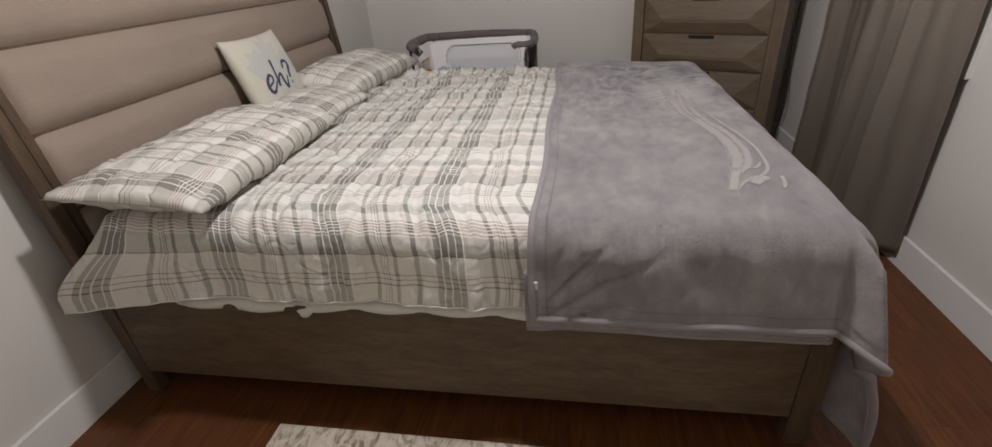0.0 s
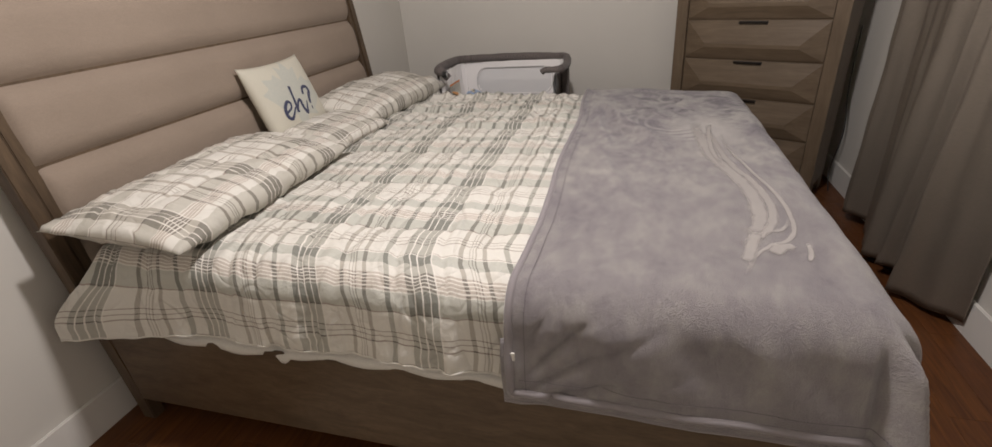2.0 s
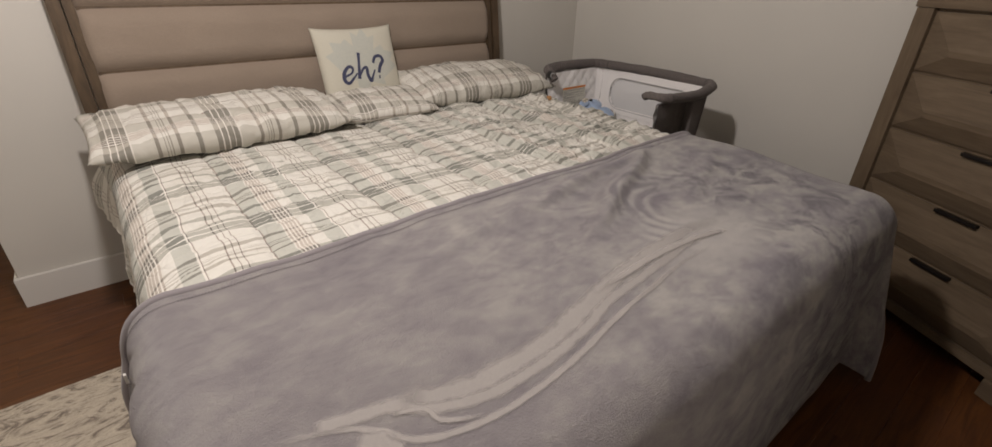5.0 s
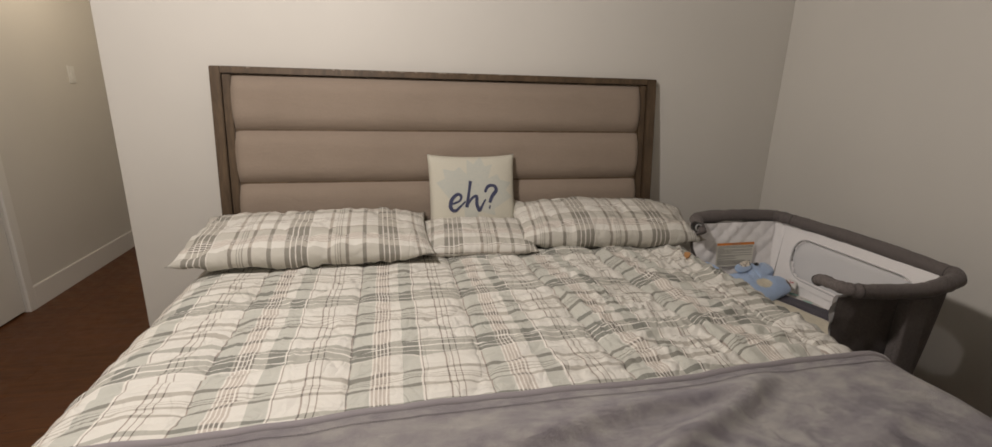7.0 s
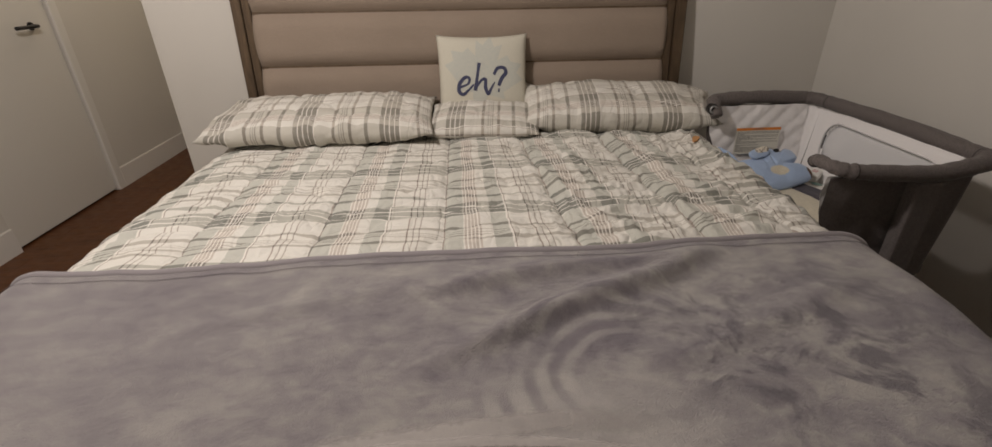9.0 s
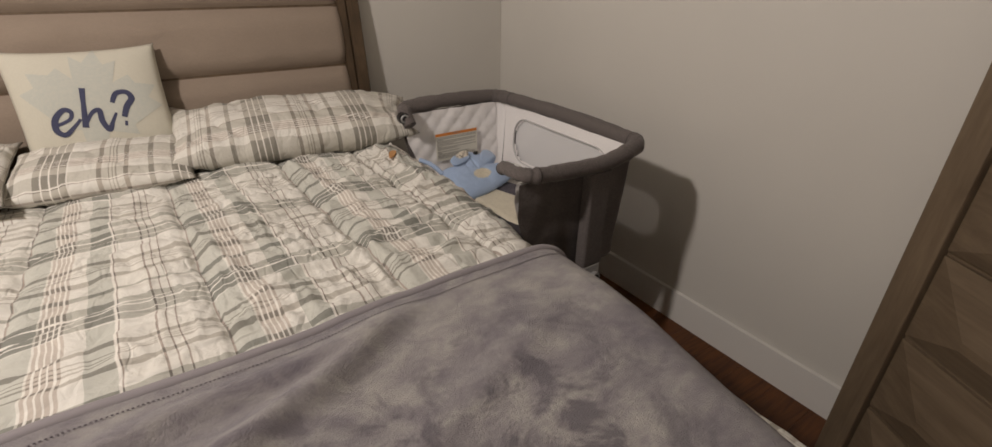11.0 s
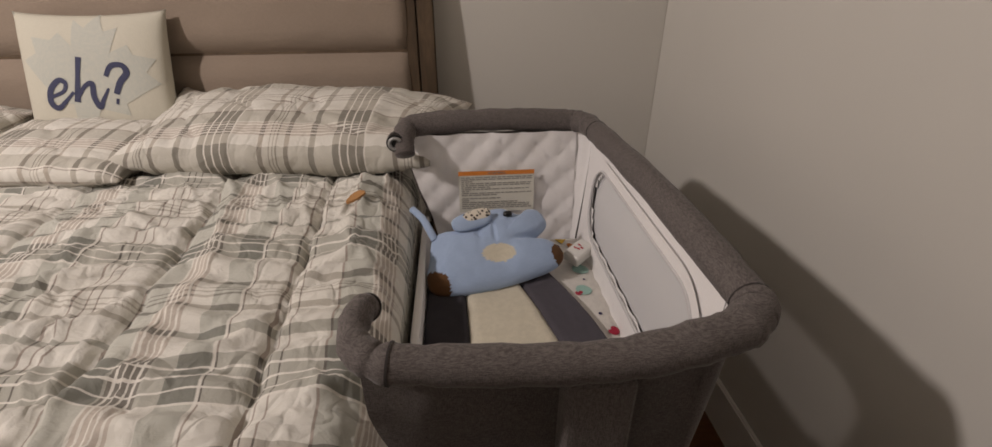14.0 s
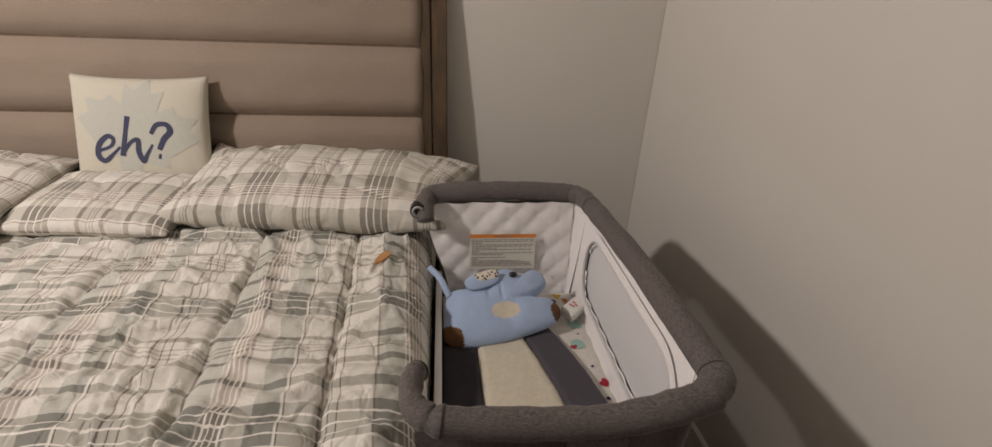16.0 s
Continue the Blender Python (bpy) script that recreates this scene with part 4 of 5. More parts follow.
for axis in ("south", "north"):
    part("side_panel", side_bm(axis, True), MELANGE, bassinet, smooth=True)
    part("side_lining", side_bm(axis, False), LINING, bassinet, "white quilted lining", True)
for outer, mat, nm in ((True, MELANGE, "side_panel"), (False, LINING, "side_lining")):
    bm = side_bm("east", outer)
    gone = [f for f in bm.faces if all(in_window(v.co.y, v.co.z) for v in f.verts)]
    bmesh.ops.delete(bm, geom=gone, context="FACES")
    part(nm, bm, mat, bassinet, "", True)
    part("corner", corner_bm(BX1 - 0.05, BY0 + 0.05, 270, outer), mat, bassinet, smooth=True)
    part("corner", corner_bm(BX1 - 0.05, BY1 - 0.05, 0, outer), mat, bassinet, smooth=True)
MESH = Mat("mesh_netting", 0.8)
MESH.colour((0.80, 0.80, 0.81))
see = MESH.n("BsdfTransparent")
blend = MESH.n("MixShader")
blend.inputs[0].default_value = 0.78
MESH.t.links.new(see.outputs[0], blend.inputs[1])
MESH.t.links.new(MESH.b.outputs[0], blend.inputs[2])
MESH.t.links.new(blend.outputs[0], MESH.t.nodes["Material Output"].inputs[0])


def window_x(z):
    v = (z - FLOORZ) / (RZ - 0.01 - FLOORZ)
    return BX1 - 0.035 * (1 - v) ** 1.4 * 0.6


wloop = [((WY0 + WY1) / 2 + y, (WZ0 + WZ1) / 2 + z) for y, z in rounded_loop(-(WY1 - WY0) / 2, (WY1 - WY0) / 2, -(WZ1 - WZ0) / 2, (WZ1 - WZ0) / 2, WR)]
bm = bmesh.new()
bm.faces.new([bm.verts.new((window_x(z) - 0.008, y * 1.0, z)) for y, z in wloop])
part("mesh_window", bm, MESH.m, bassinet, "grey netting window")
bm = bmesh.new()
ring = []
for grow, inward in ((-0.002, 0.0185), (0.026, 0.0200)):
    loop = rounded_loop(-(WY1 - WY0) / 2 - grow, (WY1 - WY0) / 2 + grow, -(WZ1 - WZ0) / 2 - grow, (WZ1 - WZ0) / 2 + grow, WR + grow)
    ring.append([bm.verts.new((window_x((WZ0 + WZ1) / 2 + z) - inward, (WY0 + WY1) / 2 + y, (WZ0 + WZ1) / 2 + z)) for y, z in loop])
for k in range(len(ring[0])):
    j = (k + 1) % len(ring[0])
    bm.faces.new((ring[0][k], ring[0][j], ring[1][j], ring[1][k]))
part("window_binding", bm, LINING, bassinet, "white binding sewn round the netting")
part("window_piping", bm_tube([(window_x(z) - 0.0195, y, z) for y, z in wloop], 0.0032, 6, closed=True), weave("pale_piping", (0.62, 0.61, 0.61)), bassinet, smooth=True)
# low side towards the bed
part("low_side", bm_box(BX0 - 0.004, BX0 + 0.012, BY0 + 0.02, BY1 - 0.02, 0.535, 0.610, 0.005), LINING, bassinet)
part("side_panel", bm_box(BX0 - 0.003, BX0 + 0.011, BY0 + 0.021, BY1 - 0.021, FLOORZ - 0.02, 0.5345, 0.005), MELANGE, bassinet)
part("tub_base", bm_box(BX0 + 0.005, BX1 - 0.025, BY0 + 0.03, BY1 - 0.03, FLOORZ - 0.03, FLOORZ + 0.012, 0.01), MELANGE, bassinet)
# clip at the end of the rail
part("rail_clip", bm_tube([(0.972 + 0.013 * math.cos(a), -0.537, 0.828 + 0.013 * math.sin(a)) for a in [k * math.pi / 8 for k in range(1, 14)]], 0.004, 6), SILVER, bassinet, "silver metal clip", True)
part("rail_clip", bm_tube([(0.972, -0.534, 0.828), (0.972, -0.510, 0.828)], 0.021, 14), BLACK, bassinet, "black plastic rail end")
# legs and feet
for y, s in ((-1.224, -1), (-0.43, 1)):
    leg = part("leg", bm_box(1.238, 1.288, y - 0.012, y + 0.012, 0.03, 0.47, 0.006), LEGGREY, bassinet)
    part("leg_sleeve", bm_box(1.222, 1.304, y - 0.020, y + 0.022, 0.478, RZ - 0.04, 0.012, 3), MELANGE, leg)
    part("leg_collar", bm_box(1.229, 1.297, y - 0.020, y + 0.020, 0.415, 0.482, 0.008, 3), SILVER, leg)
    part("height_knob", bm_tube([(1.272, y + s * 0.018, 0.440), (1.272, y + s * 0.034, 0.440)], 0.017, 14), SILVER, leg)
    part("knob_centre", bm_tube([(1.272, y + s * 0.030, 0.440), (1.272, y + s * 0.036, 0.440)], 0.010, 12), BLACK, leg, "dark centre of the knob")
    part("foot_bar", bm_tube(smooth_path([(1.10, y, 0.022), (1.27, y, 0.026), (1.53, y, 0.022)], 6), 0.017, 10), SILVER, bassinet, smooth=True)
    part("foot_cap", bm_tube([(1.515, y, 0.022), (1.55, y, 0.022)], 0.0195, 10), LEGGREY, bassinet)
part("base_bar", bm_tube([(1.232, -1.20, 0.03), (1.232, -0.45, 0.03)], 0.014, 10), SILVER, bassinet, smooth=True)
# warning label
LABELW = paint("label_white", (0.72, 0.70, 0.62), 0.6, 0.05)
ORANGE = flat("label_orange", (0.75, 0.25, 0.04), 0.6)
PRINT = flat("label_print", (0.30, 0.285, 0.26), 0.7)


def label_y(z):
    return BY1 - 0.020 - 0.035 * 0.7 * (1 - (z - FLOORZ) / (RZ - FLOORZ)) ** 1.4 - 0.009


def label_bm(x0, x1, z0, z1, lift):
    return bm_grid(6, 4, lambda u, v: (x0 + (x1 - x0) * u, label_y(z0 + (z1 - z0) * v) - lift, z0 + (z1 - z0) * v))


tag = part("warning_label", label_bm(1.112, 1.302, 0.625, 0.735, 0.0), LABELW, bassinet, "white label with an orange warning band and fine print")
part("orange_band", label_bm(1.112, 1.302, 0.724, 0.735, 0.001), ORANGE, tag)
rnd = random.Random(4)
bm = bmesh.new()
z = 0.717
while z > 0.632:
    x = 1.118
    while x < 1.292:
        w = rnd.uniform(0.006, 0.020)
        x1 = min(x + w, 1.296)
        bm.faces.new([bm.verts.new((a, label_y(b) - 0.0012, b)) for a, b in ((x, z), (x1, z), (x1, z + 0.0024), (x, z + 0.0024))])
        x = x1 + 0.0025
        if rnd.random() < 0.06:
            break
    z -= 0.0052 if not (0.668 < z < 0.674) else 0.009
tagged(part("fine_print", bm, PRINT, tag), kind="stuff")
text = bpy.data.curves.new("warning_word", "FONT")
text.body, text.size, text.align_x, text.align_y = "WARNING", 0.0095, "CENTER", "CENTER"
word = new("warning_word", text)
word.parent = tag
word.matrix_basis = pose(1.207, label_y(0.73) - 0.0022, 0.7295, 90, 0, 0)
word.data.materials.append(PRINT)

# pad with three stripes and a spotted sheet
PADZ = 0.555
CHAR = weave("charcoal_jersey", (0.045, 0.042, 0.048), None, 600)
GREYJ = weave("grey_jersey", (0.085, 0.078, 0.092), None, 600)
CREAMJ = weave("cream_jersey", (0.66, 0.61, 0.49), None, 600)


SHEETC = weave("crib_cotton", (0.74, 0.71, 0.66), None, 600)


def sheet_point(x, y):
    u, v = (x - BX0 - 0.016) / (BX1 - 0.038 - BX0), (y - BY0 - 0.04) / (BY1 - BY0 - 0.085)
    puff = (math.sin(math.pi * min(max(u, 0.0), 1.0)) * math.sin(math.pi * min(max(v, 0.0), 1.0))) ** 0.3
    return (x, y, PADZ - 0.02 + 0.018 * puff + 0.002 * fbm(u * 9, v * 14))


crib = thing("crib_sheet", "white bassinet sheet with small coloured printed shapes", "sheet")
part("cloth", bm_grid(30, 40, lambda u, v: sheet_point(BX0 + 0.016 + (BX1 - 0.038 - BX0) * u, BY0 + 0.04 + (BY1 - BY0 - 0.085) * v)), SHEETC, crib, smooth=True)
INKS = {name: weave(name + "_print", colour, None, 600) for name, colour in (("navy", (0.04, 0.03, 0.10)), ("yellow", (0.66, 0.44, 0.08)), ("orange", (0.55, 0.20, 0.05)), ("teal", (0.36, 0.56, 0.50)), ("red", (0.42, 0.03, 0.06)))}


def shape_bm(x, y, size, kind, turn):
    n = 20 if kind in ("heart", "dot", "drop") else 3
    outline = []
    for k in range(n):
        a = 2 * math.pi * k / n
        r = size
        if kind == "heart":
            r = size * (0.75 + 0.35 * abs(math.cos(a)) - 0.35 * max(0, math.sin(a)) ** 6 + 0.25 * max(0, -math.sin(a)) ** 4)
        if kind == "drop":
            r = size * (0.7 + 0.6 * max(0, math.cos(a)) ** 3)
        outline.append((x + r * math.cos(a + turn), y + r * math.sin(a + turn)))
    bm = bmesh.new()
    c = sheet_point(x, y)
    hub = bm.verts.new((c[0], c[1], c[2] + 0.0022))
    rim = []
    for px, py in outline:
        q = sheet_point(px, py)
        rim.append(bm.verts.new((q[0], q[1], q[2] + 0.0022)))
    for k in range(n):
        bm.faces.new((hub, rim[k], rim[(k + 1) % n]))
    return bm


for x, y, size, kind, ink, turn in ((1.350, -0.560, 0.013, "heart", "navy", 0.3), (1.372, -0.530, 0.018, "triangle", "yellow", 0.5), (1.396, -0.560, 0.014, "drop", "orange", 2.0), (1.352, -0.600, 0.016, "drop", "yellow", 1.0), (1.392, -0.668, 0.020, "dot", "teal", 0),
                                    (1.390, -0.712, 0.003, "dot", "navy", 0), (1.380, -0.752, 0.018, "dot", "teal", 0), (1.364, -0.765, 0.010, "drop", "red", 0.6), (1.395, -0.835, 0.004, "dot", "navy", 0), (1.408, -0.885, 0.012, "heart", "red", 0.9),
                                    (1.404, -0.935, 0.005, "dot", "navy", 0), (1.410, -0.985, 0.012, "triangle", "yellow", 1.1)):
    part("printed_" + kind, shape_bm(x, y, size, kind, turn), INKS[ink], crib, ink + " printed shape")
pad = thing("striped_pad", "soft pad with charcoal, cream and grey curved panels", "baby pad")


def pad_edge(k, v):
    """The x of the k-th seam at v along the pad, from the foot to the head."""
    near = min(1.0, max(0.0, 1 - (v - 0.17) / 0.24))
    tuck = 0.090 * (1 - math.sqrt(max(0.0, 1 - near * near)))
    return (BX0 + 0.014, 1.130 - 0.014 * v + tuck, 1.315 - 0.10 * v ** 2 - tuck, 1.415 - 0.115 * v ** 2)[k]


for k, (mat, nm) in enumerate(((CHAR, "charcoal panel"), (CREAMJ, "cream panel"), (GREYJ, "grey panel"))):
    def pad_place(u, v, k=k):
        a, b = pad_edge(k, v), pad_edge(k + 1, v)
        edge = min(u, 1 - u)
        return (a + (b - a) * u, BY0 + 0.035 + 0.50 * v, PADZ + 0.010 * min(1, (edge * 16)) ** 0.5 + 0.002 + 0.002 * fbm(u * 3, v * 9, k))

    part("panel", bm_grid(14, 40, pad_place), mat, pad, nm, True)


# plush elephant cushion, one mesh
def elephant():
    """A flat stuffed cushion with the outline of a lying elephant: feet below, trunk and head above."""
    bm = bmesh.new()
    outline = smooth_path([(-0.129, -0.040, 0), (-0.112, -0.066, 0), (-0.055, -0.071, 0), (0.028, -0.060, 0), (0.107, -0.038, 0), (0.132, -0.010, 0), (0.118, 0.018, 0), (0.086, 0.030, 0), (0.113, 0.060, 0),
                           (0.106, 0.092, 0), (0.084, 0.100, 0), (0.062, 0.090, 0), (0.028, 0.108, 0), (-0.012, 0.100, 0), (-0.046, 0.066, 0), (-0.107, 0.056, 0), (-0.121, 0.005, 0)], 9, True)
    centre = Vector((0.008, 0.018, 0))
    n, rings = len(outline), 34
    for side in (1, -1):
        hub = bm.verts.new(centre + Vector((0, 0, 0.034 * side)))
        before = None
        for k in range(1, rings + 1):
            rho = math.sin(0.5 * math.pi * k / rings)
            row = []
            for q in outline:
                p = centre + (Vector(q) - centre) * rho
                z = 0.036 * max(0.0, 1 - rho ** 2.4) ** 0.5
                z -= 0.010 * math.exp(-((p.x - 0.006) / 0.040) ** 2 - ((p.y + 0.006) / 0.026) ** 2)
                z -= 0.006 * max(0, math.sin(p.x * 210 + 0.8)) ** 2 * math.exp(-((p.x + 0.012) / 0.030) ** 2 - ((p.y - 0.038) / 0.020) ** 2)
                z -= 0.007 * math.exp(-((p.y - 0.026 - 0.12 * (p.x - 0.05)) / 0.006) ** 2) * sstep(0.020, 0.060, p.x)
                z += 0.0022 * fbm(p.x * 30, p.y * 30, 4.0)
                row.append(bm.verts.new((p.x, p.y, side * z * (1 if k < rings else 0))))
            for a in range(n):
                b = (a + 1) % n
                quad = (hub, row[a], row[b]) if before is None else (before[a], row[a], row[b], before[b])
                f = bm.faces.new(quad if side > 0 else quad[::-1])
                c = f.calc_center_median()
                if math.hypot(c.x + 0.122, c.y + 0.060) < 0.034 or math.hypot(c.x - 0.132, c.y + 0.012) < 0.026:
                    f.material_index = 1
                elif side > 0 and math.hypot((c.x - 0.006) / 0.031, (c.y + 0.004) / 0.019) < 1:
                    f.material_index = 2
            before = row
    bmesh.ops.remove_doubles(bm, verts=bm.verts, dist=0.0002)

    return bm


def blob_bm(centre, size, turn=(0, 0, 0), seg=20):
    bm = bmesh.new()
    r = bmesh.ops.create_uvsphere(bm, u_segments=seg, v_segments=seg // 2 + 2, radius=1.0)
    mtx = pose(*centre, *turn) @ Matrix.Diagonal((*size, 1))
    for v in r["verts"]:
        v.co = mtx @ Vector([math.copysign(abs(q) ** 0.75, q) for q in v.co])
    return bm


def leopard():
    m = Mat("leopard_print", 0.9)
    vor = m.n("TexVoronoi")
    m.put(vor.inputs["Vector"], m.coords())
    vor.inputs["Scale"].default_value = 150
    m.colour(m.ramp(vor.outputs["Distance"], [(0.30, (0.03, 0.02, 0.015)), (0.45, (0.72, 0.66, 0.56))]))
    return m.m


BLUE = weave("pale_blue_plush", (0.38, 0.49, 0.68), (0.32, 0.42, 0.60), 500, sheen=0.4, crease=0.7)
BROWN = weave("brown_plush", (0.13, 0.065, 0.03), None, 500)
toy = thing("plush_elephant", "pale blue plush elephant cushion lying in the bassinet", "plush toy", at=pose(1.186, -0.688, 0.606, 27, 0, 5) @ Matrix.Diagonal((1.2, 1.2, 1.0, 1)))
part("body", elephant(), [BLUE, BROWN, CREAMJ], toy, "pale blue body with brown feet and a cream belly", True)
ear = part("ear", blob_bm((-0.036, 0.066, 0.038), (0.040, 0.018, 0.008), (18, 0, 14)), BLUE, toy, "", True)
part("ear_lining", blob_bm((-0.026, 0.074, 0.045), (0.028, 0.012, 0.004), (18, 0, 14)), leopard(), ear, "leopard-print ear lining", True)
part("eye", blob_bm((0.036, 0.080, 0.029), (0.0090, 0.0065, 0.008), (20, 0, 0), 12), BLACK, toy, "small black eye", True)
part("tail", bm_tube(smooth_path([(-0.108, 0.046, 0.008), (-0.118, 0.070, 0.015), (-0.128, 0.095, 0.014), (-0.146, 0.122, 0.008)], 6), 0.0075, 8), BLUE, toy, "", True)
# small white box
tub = thing("small_box", "small white rounded box with red marks", "box", at=pose(1.393, -0.640, 0.576, 10, 8, -50) @ Matrix.Diagonal((1.0, 1.0, 1.2, 1)))
part("body", bm_box(-0.022, 0.022, -0.034, 0.034, -0.012, 0.014, 0.008, 3), WHITEP, tub, smooth=True)
RED = flat("red_print", (0.5, 0.04, 0.06), 0.5)
for dx, dy in ((-0.006, 0.008), (0.004, 0.004), (0.0, -0.004), (-0.008, -0.006)):
    part("mark", bm_box(dx - 0.004, dx + 0.004, dy - 0.002, dy + 0.002, 0.0143, 0.0148), RED, tub)

# ---- dresser ----
FR, FL = Vector((1.130, -2.690, 0)), Vector((1.577, -1.881, 0))
along = (FR - FL).normalized()
W, D, H = (FR - FL).length, 0.280, 1.29
yaw = math.degrees(math.atan2(along.y, along.x))
dresser = thing("dresser", "tall weathered-wood chest of five drawers with faceted fronts", "dresser", at=pose(FL.x, FL.y, 0, 0, 0, yaw))
# local: x along the front, y into the body
part("top", bm_box(-0.004, W + 0.004, -0.006, D, H - 0.05, H, 0.004), DRWOOD, dresser)
for x0, x1 in ((0, 0.07), (W - 0.07, W)):
    part("side_post", bm_box(x0, x1, 0.0, D, 0.075, H - 0.0505, 0.004), DRWOOD_UP, dresser)
part("carcass", bm_box(0.0705, W - 0.0705, 0.022, D, 0.10, H - 0.051), DRWOOD, dresser)
part("plinth", bm_box(0.0705, W - 0.0705, 0.004, 0.03, 0.075, 0.115, 0.003), DRWOOD, dresser)
for x0 in (0.0, W - 0.14):
    part("foot", bm_box(x0, x0 + 0.14, -0.004, 0.08, 0.0, 0.0745, 0.006), DRWOOD, dresser)
for x0 in (0.0, W - 0.14):
    part("foot", bm_box(x0, x0 + 0.14, D - 0.08, D, 0.0, 0.0745, 0.006), DRWOOD, dresser)


def front_bm(x0, x1, z0, z1):
    """A drawer front with four sloping facets round a raised flat field."""
    bm = bmesh.new()
    a, lift = 0.125, 0.026
    rim = [bm.verts.new(c) for c in ((x0, 0.012, z0), (x1, 0.012, z0), (x1, 0.012, z1), (x0, 0.012, z1))]
    ridge = [bm.verts.new(c) for c in ((x0 + a, 0.012 - lift, z0 + 0.065), (x1 - a, 0.012 - lift, z0 + 0.065), (x1 - a, 0.012 - lift, z0 + 0.085), (x0 + a, 0.012 - lift, z0 + 0.085))]
    back = [bm.verts.new((v.co.x, 0.030, v.co.z)) for v in rim]
    for k in range(4):
        j = (k + 1) % 4
        bm.faces.new((rim[k], rim[j], ridge[j], ridge[k]))
        bm.faces.new((back[k], back[j], rim[j], rim[k]))
    bm.faces.new(ridge)
    bm.faces.new(back)
    return bm


dz = (H - 0.055 - 0.12) / 5
for k in range(5):
    z0 = 0.12 + k * dz
    d = part("drawer", front_bm(0.075, W - 0.075, z0 + 0.006, z0 + dz - 0.006), DRWOOD, dresser)
    part("handle", bm_box(W / 2 - 0.078, W / 2 + 0.078, -0.007, 0.014, z0 + dz - 0.020, z0 + dz - 0.007, 0.002), DARKMETAL, d, "dark metal pull")

# monitor and small things on the dresser
base = dresser.matrix_basis


def on_dresser(x, y, z, turn=0):
    return base @ pose(x, y, z, 0, 0, turn)


tv = thing("monitor", "black flat-screen monitor on a stand on the dresser", "monitor", at=on_dresser(0.52, 0.15, H))
part("bezel", bm_box(-0.36, 0.36, -0.018, 0.018, 0.075, 0.49, 0.005), BLACK, tv)
part("screen", bm_box(-0.345, 0.345, -0.0195, -0.0185, 0.095, 0.475), flat("screen_glass", (0.01, 0.01, 0.012), 0.12), tv)
part("stand", bm_box(-0.025, 0.025, 0.019, 0.04, 0.006, 0.20, 0.004), BLACK, tv)
part("foot", bm_box(-0.12, 0.12, -0.07, 0.09, 0.0, 0.010, 0.004), BLACK, tv)
for k, (x, y, r, h, mat, lab) in enumerate(((0.125, 0.12, 0.016, 0.10, SILVER, "slim silver bottle standing on the dresser"), (0.170, 0.10, 0.020, 0.075, WHITEP, "small white bottle standing on the dresser"))):
    b = thing("bottle", lab, "bottle", at=on_dresser(x, y, H))
    part("body", bm_tube([(0, 0, 0), (0, 0, 0.004), (0, 0, h * 0.7), (0, 0, h * 0.78)], [r * 0.94, r, r, r * 0.6], 14), mat, b)
    part("cap", bm_tube([(0, 0, h * 0.781), (0, 0, h)], r * 0.62, 12), BLACK, b)
for pts in ([(0.30, 0.18, H + 0.07), (0.27, 0.14, H + 0.02), (0.35, 0.10, H + 0.006), (0.44, 0.12, H + 0.02), (0.47, 0.20, H + 0.09)],
            [(0.62, 0.20, H + 0.08), (0.66, 0.13, H + 0.012), (0.74, 0.12, H + 0.006), (0.80, 0.18, H + 0.02), (0.84, 0.25, H + 0.006)]):
    cable = single("cable", bm_tube(smooth_path([base @ Vector(p) for p in pts], 8), 0.0035, 6), BLACK, "thin black cable lying on the dresser", "cable", smooth=True)
pts = [base @ Vector(p) for p in ((W + 0.012, 0.30, 0.95), (W + 0.02, 0.31, 0.6), (W + 0.05, 0.30, 0.35), (W + 0.03, 0.28, 0.12), (W + 0.06, 0.20, 0.006))]
single("cable", bm_tube(smooth_path(pts, 8), 0.0035, 6), BLACK, "thin black cable hanging behind the dresser", "cable", smooth=True)


# ---- rug ----
def rug_mat():
    m = Mat("rug_pile", 0.95, spec=0.05)
    v = m.coords()
    a = m.noise(m.scaled(v, (1, 2.2, 1)), 9, 5, 0.7, 2.0)
    b = m.noise(v, 160, 2)
    m.colour(m.mix(m.range(b, 0.35, 0.7, 0, 0.4), m.ramp(a, [(0.42, (0.60, 0.54, 0.44)), (0.52, (0.50, 0.44, 0.36)), (0.62, (0.20, 0.17, 0.14))]), (0.35, 0.30, 0.25)))
    return m.bump(m.math("ADD", a, b), 0.5, 0.004).m


single("rug", bm_box(-2.05, -1.143, -2.05, -0.566, 0.0, 0.012, 0.004), rug_mat(), "pale distressed-pattern area rug on the floor beside the bed", "rug")

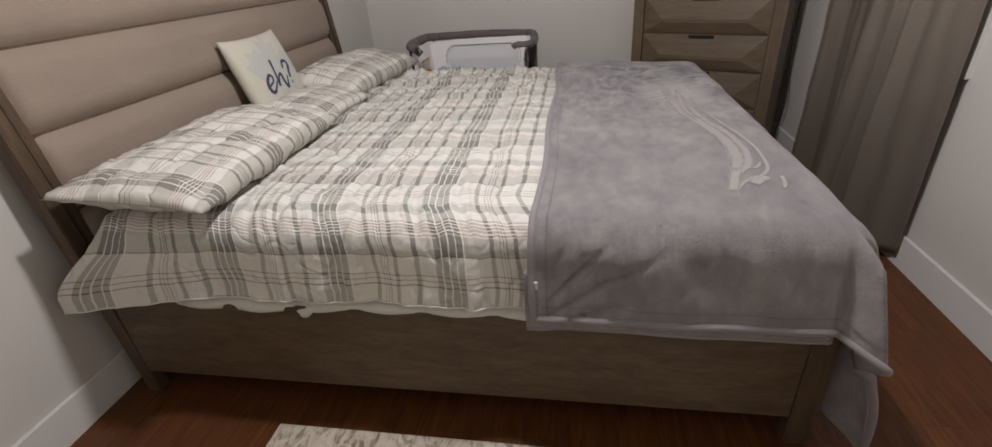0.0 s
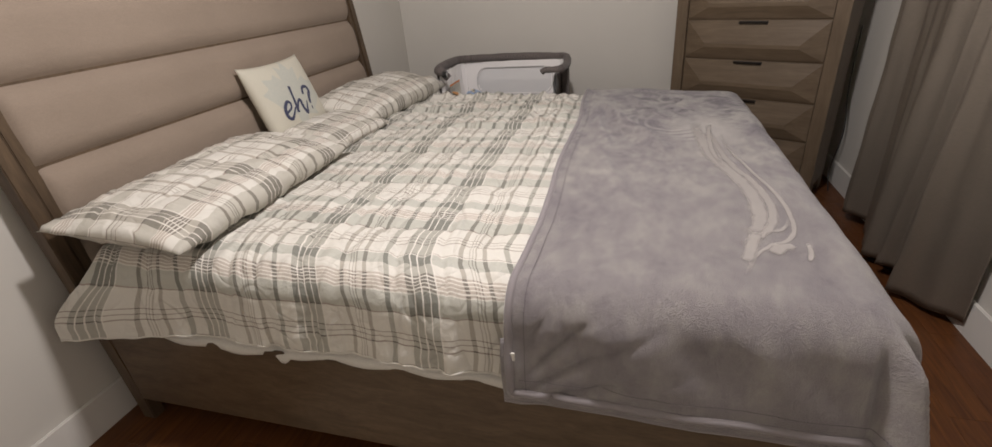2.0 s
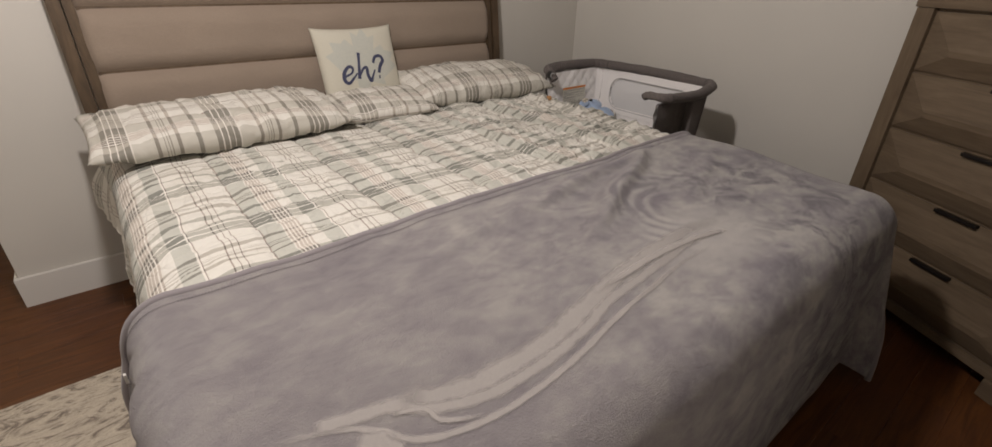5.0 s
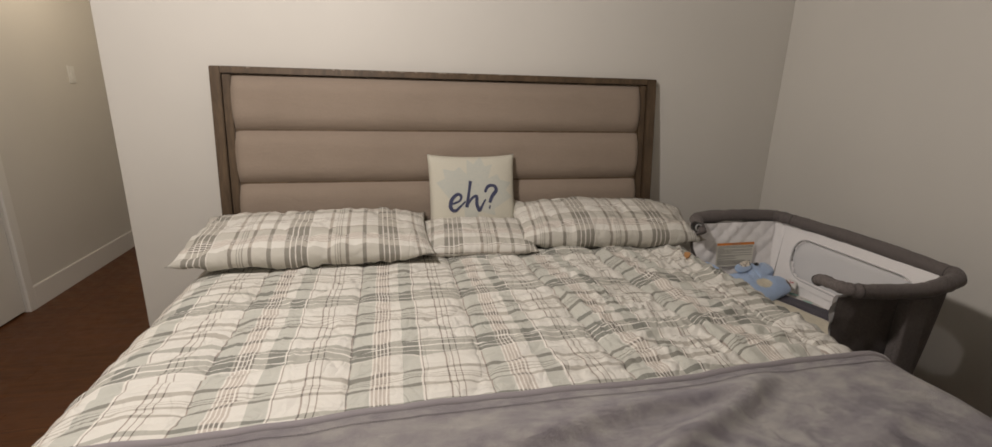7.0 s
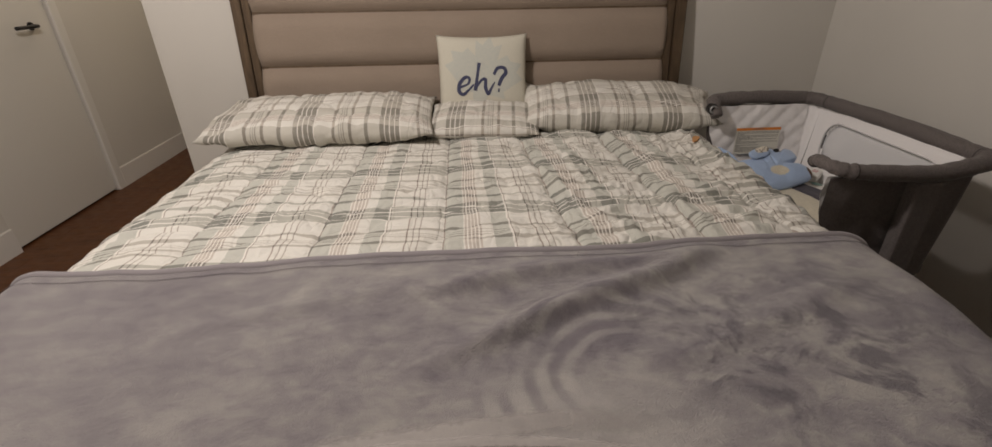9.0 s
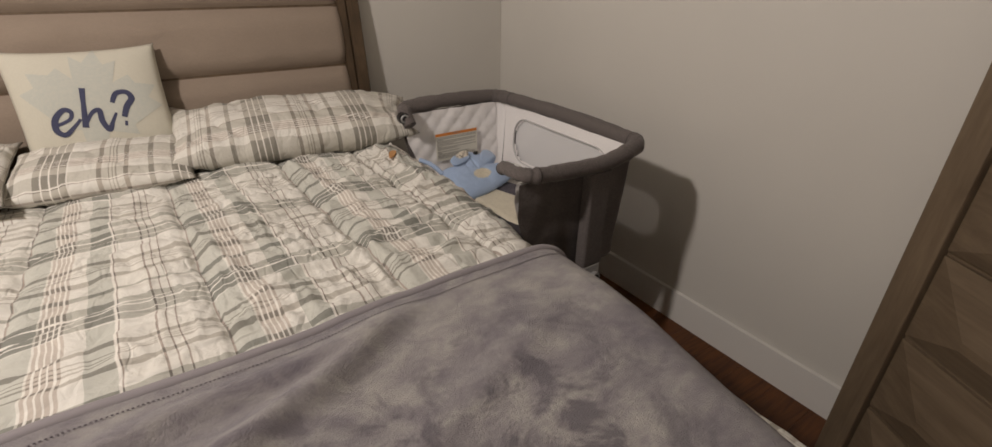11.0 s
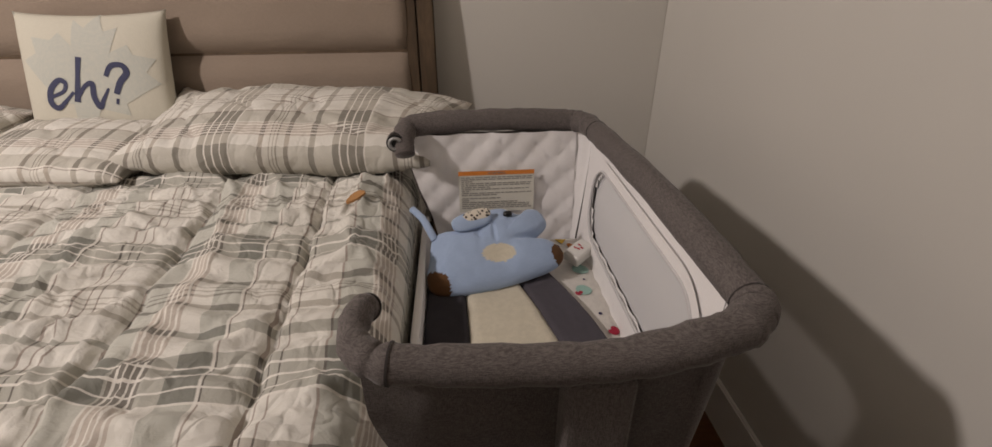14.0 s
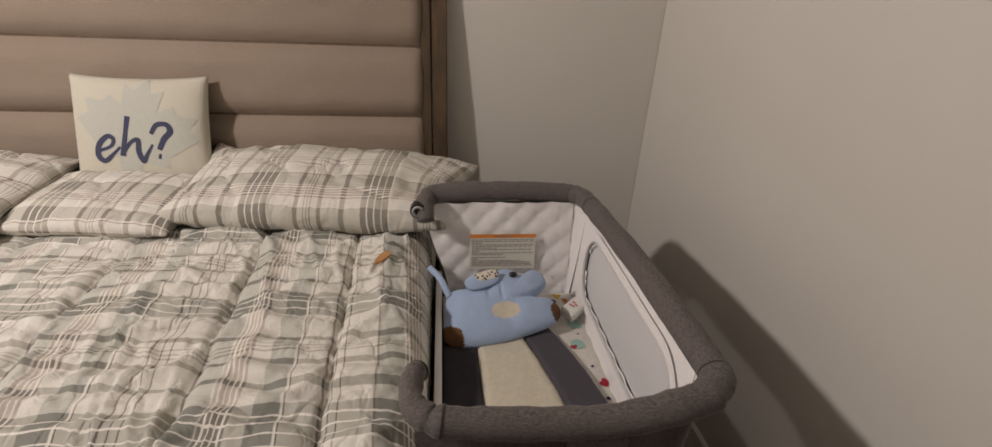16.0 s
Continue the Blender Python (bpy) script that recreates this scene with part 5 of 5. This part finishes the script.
# ---- floor of planks ----
def floor_mat():
    m = Mat("dark_cherry_planks", 0.32, spec=0.25)
    info = m.n("ObjectInfo").outputs["Random"]
    v = m.coords()
    shift = m.n("CombineXYZ")
    m.put(shift.inputs[2], m.math("MULTIPLY", info, 40.0))
    add = m.n("VectorMath")
    m.put(add.inputs[0], m.scaled(v, (0.09, 1, 1)))
    m.put(add.inputs[1], shift.outputs[0])
    grain = m.noise(add.outputs[0], 45, 6, 0.65, 0.8)
    blotch = m.noise(v, 5, 4)
    col = m.ramp(grain, [(0.3, (0.050, 0.018, 0.006)), (0.7, (0.155, 0.058, 0.015))])
    col = m.mix(m.range(blotch, 0.35, 0.7, 0, 0.4), col, (0.08, 0.029, 0.016))
    col = m.mix(m.math("MULTIPLY", info, 0.3), col, (0.10, 0.038, 0.02))
    m.colour(col)
    m.put(m.b.inputs["Roughness"], m.range(m.noise(v, 18, 4), 0.3, 0.7, 0.28, 0.46))
    return m.bump(grain, 0.12, 0.001).m


PLANKM = floor_mat()
floor = structure("floor", bm_box(WEST - 0.1, EAST + 0.1, SOUTH - 0.1, HALL + 0.1, -0.10, -0.011), flat("subfloor", (0.05, 0.02, 0.012), 0.8), "dark cherry-brown laminate plank floor", "floor")
shared = {}


def plank_mesh(length):
    key = round(length, 3)
    if key not in shared:
        bm = bm_box(0.0002, length - 0.0002, 0.0002, 0.1258, -0.0105, 0.0)
        top = [e for e in bm.edges if all(v.co.z > -0.001 for v in e.verts)]
        bmesh.ops.bevel(bm, geom=top, offset=0.0005, segments=1, affect="EDGES")
        shared[key] = mesh_of("plank", bm, PLANKM)
    return shared[key]


row, y = 0, SOUTH
while y < HALL:
    limit = EAST + 0.02 if y < NORTH else ENDX + 0.05
    x, first = WEST - 0.02, round(1.2 - (row * 0.43) % 1.2, 2)
    while x < limit - 0.05:
        length = max(0.12, min(first, round(limit - x, 2)))
        ob = new("plank", plank_mesh(length))
        ob.parent = floor
        ob.location = (x, y, 0)
        x += length
        first = 1.2
    y += 0.126
    row += 1
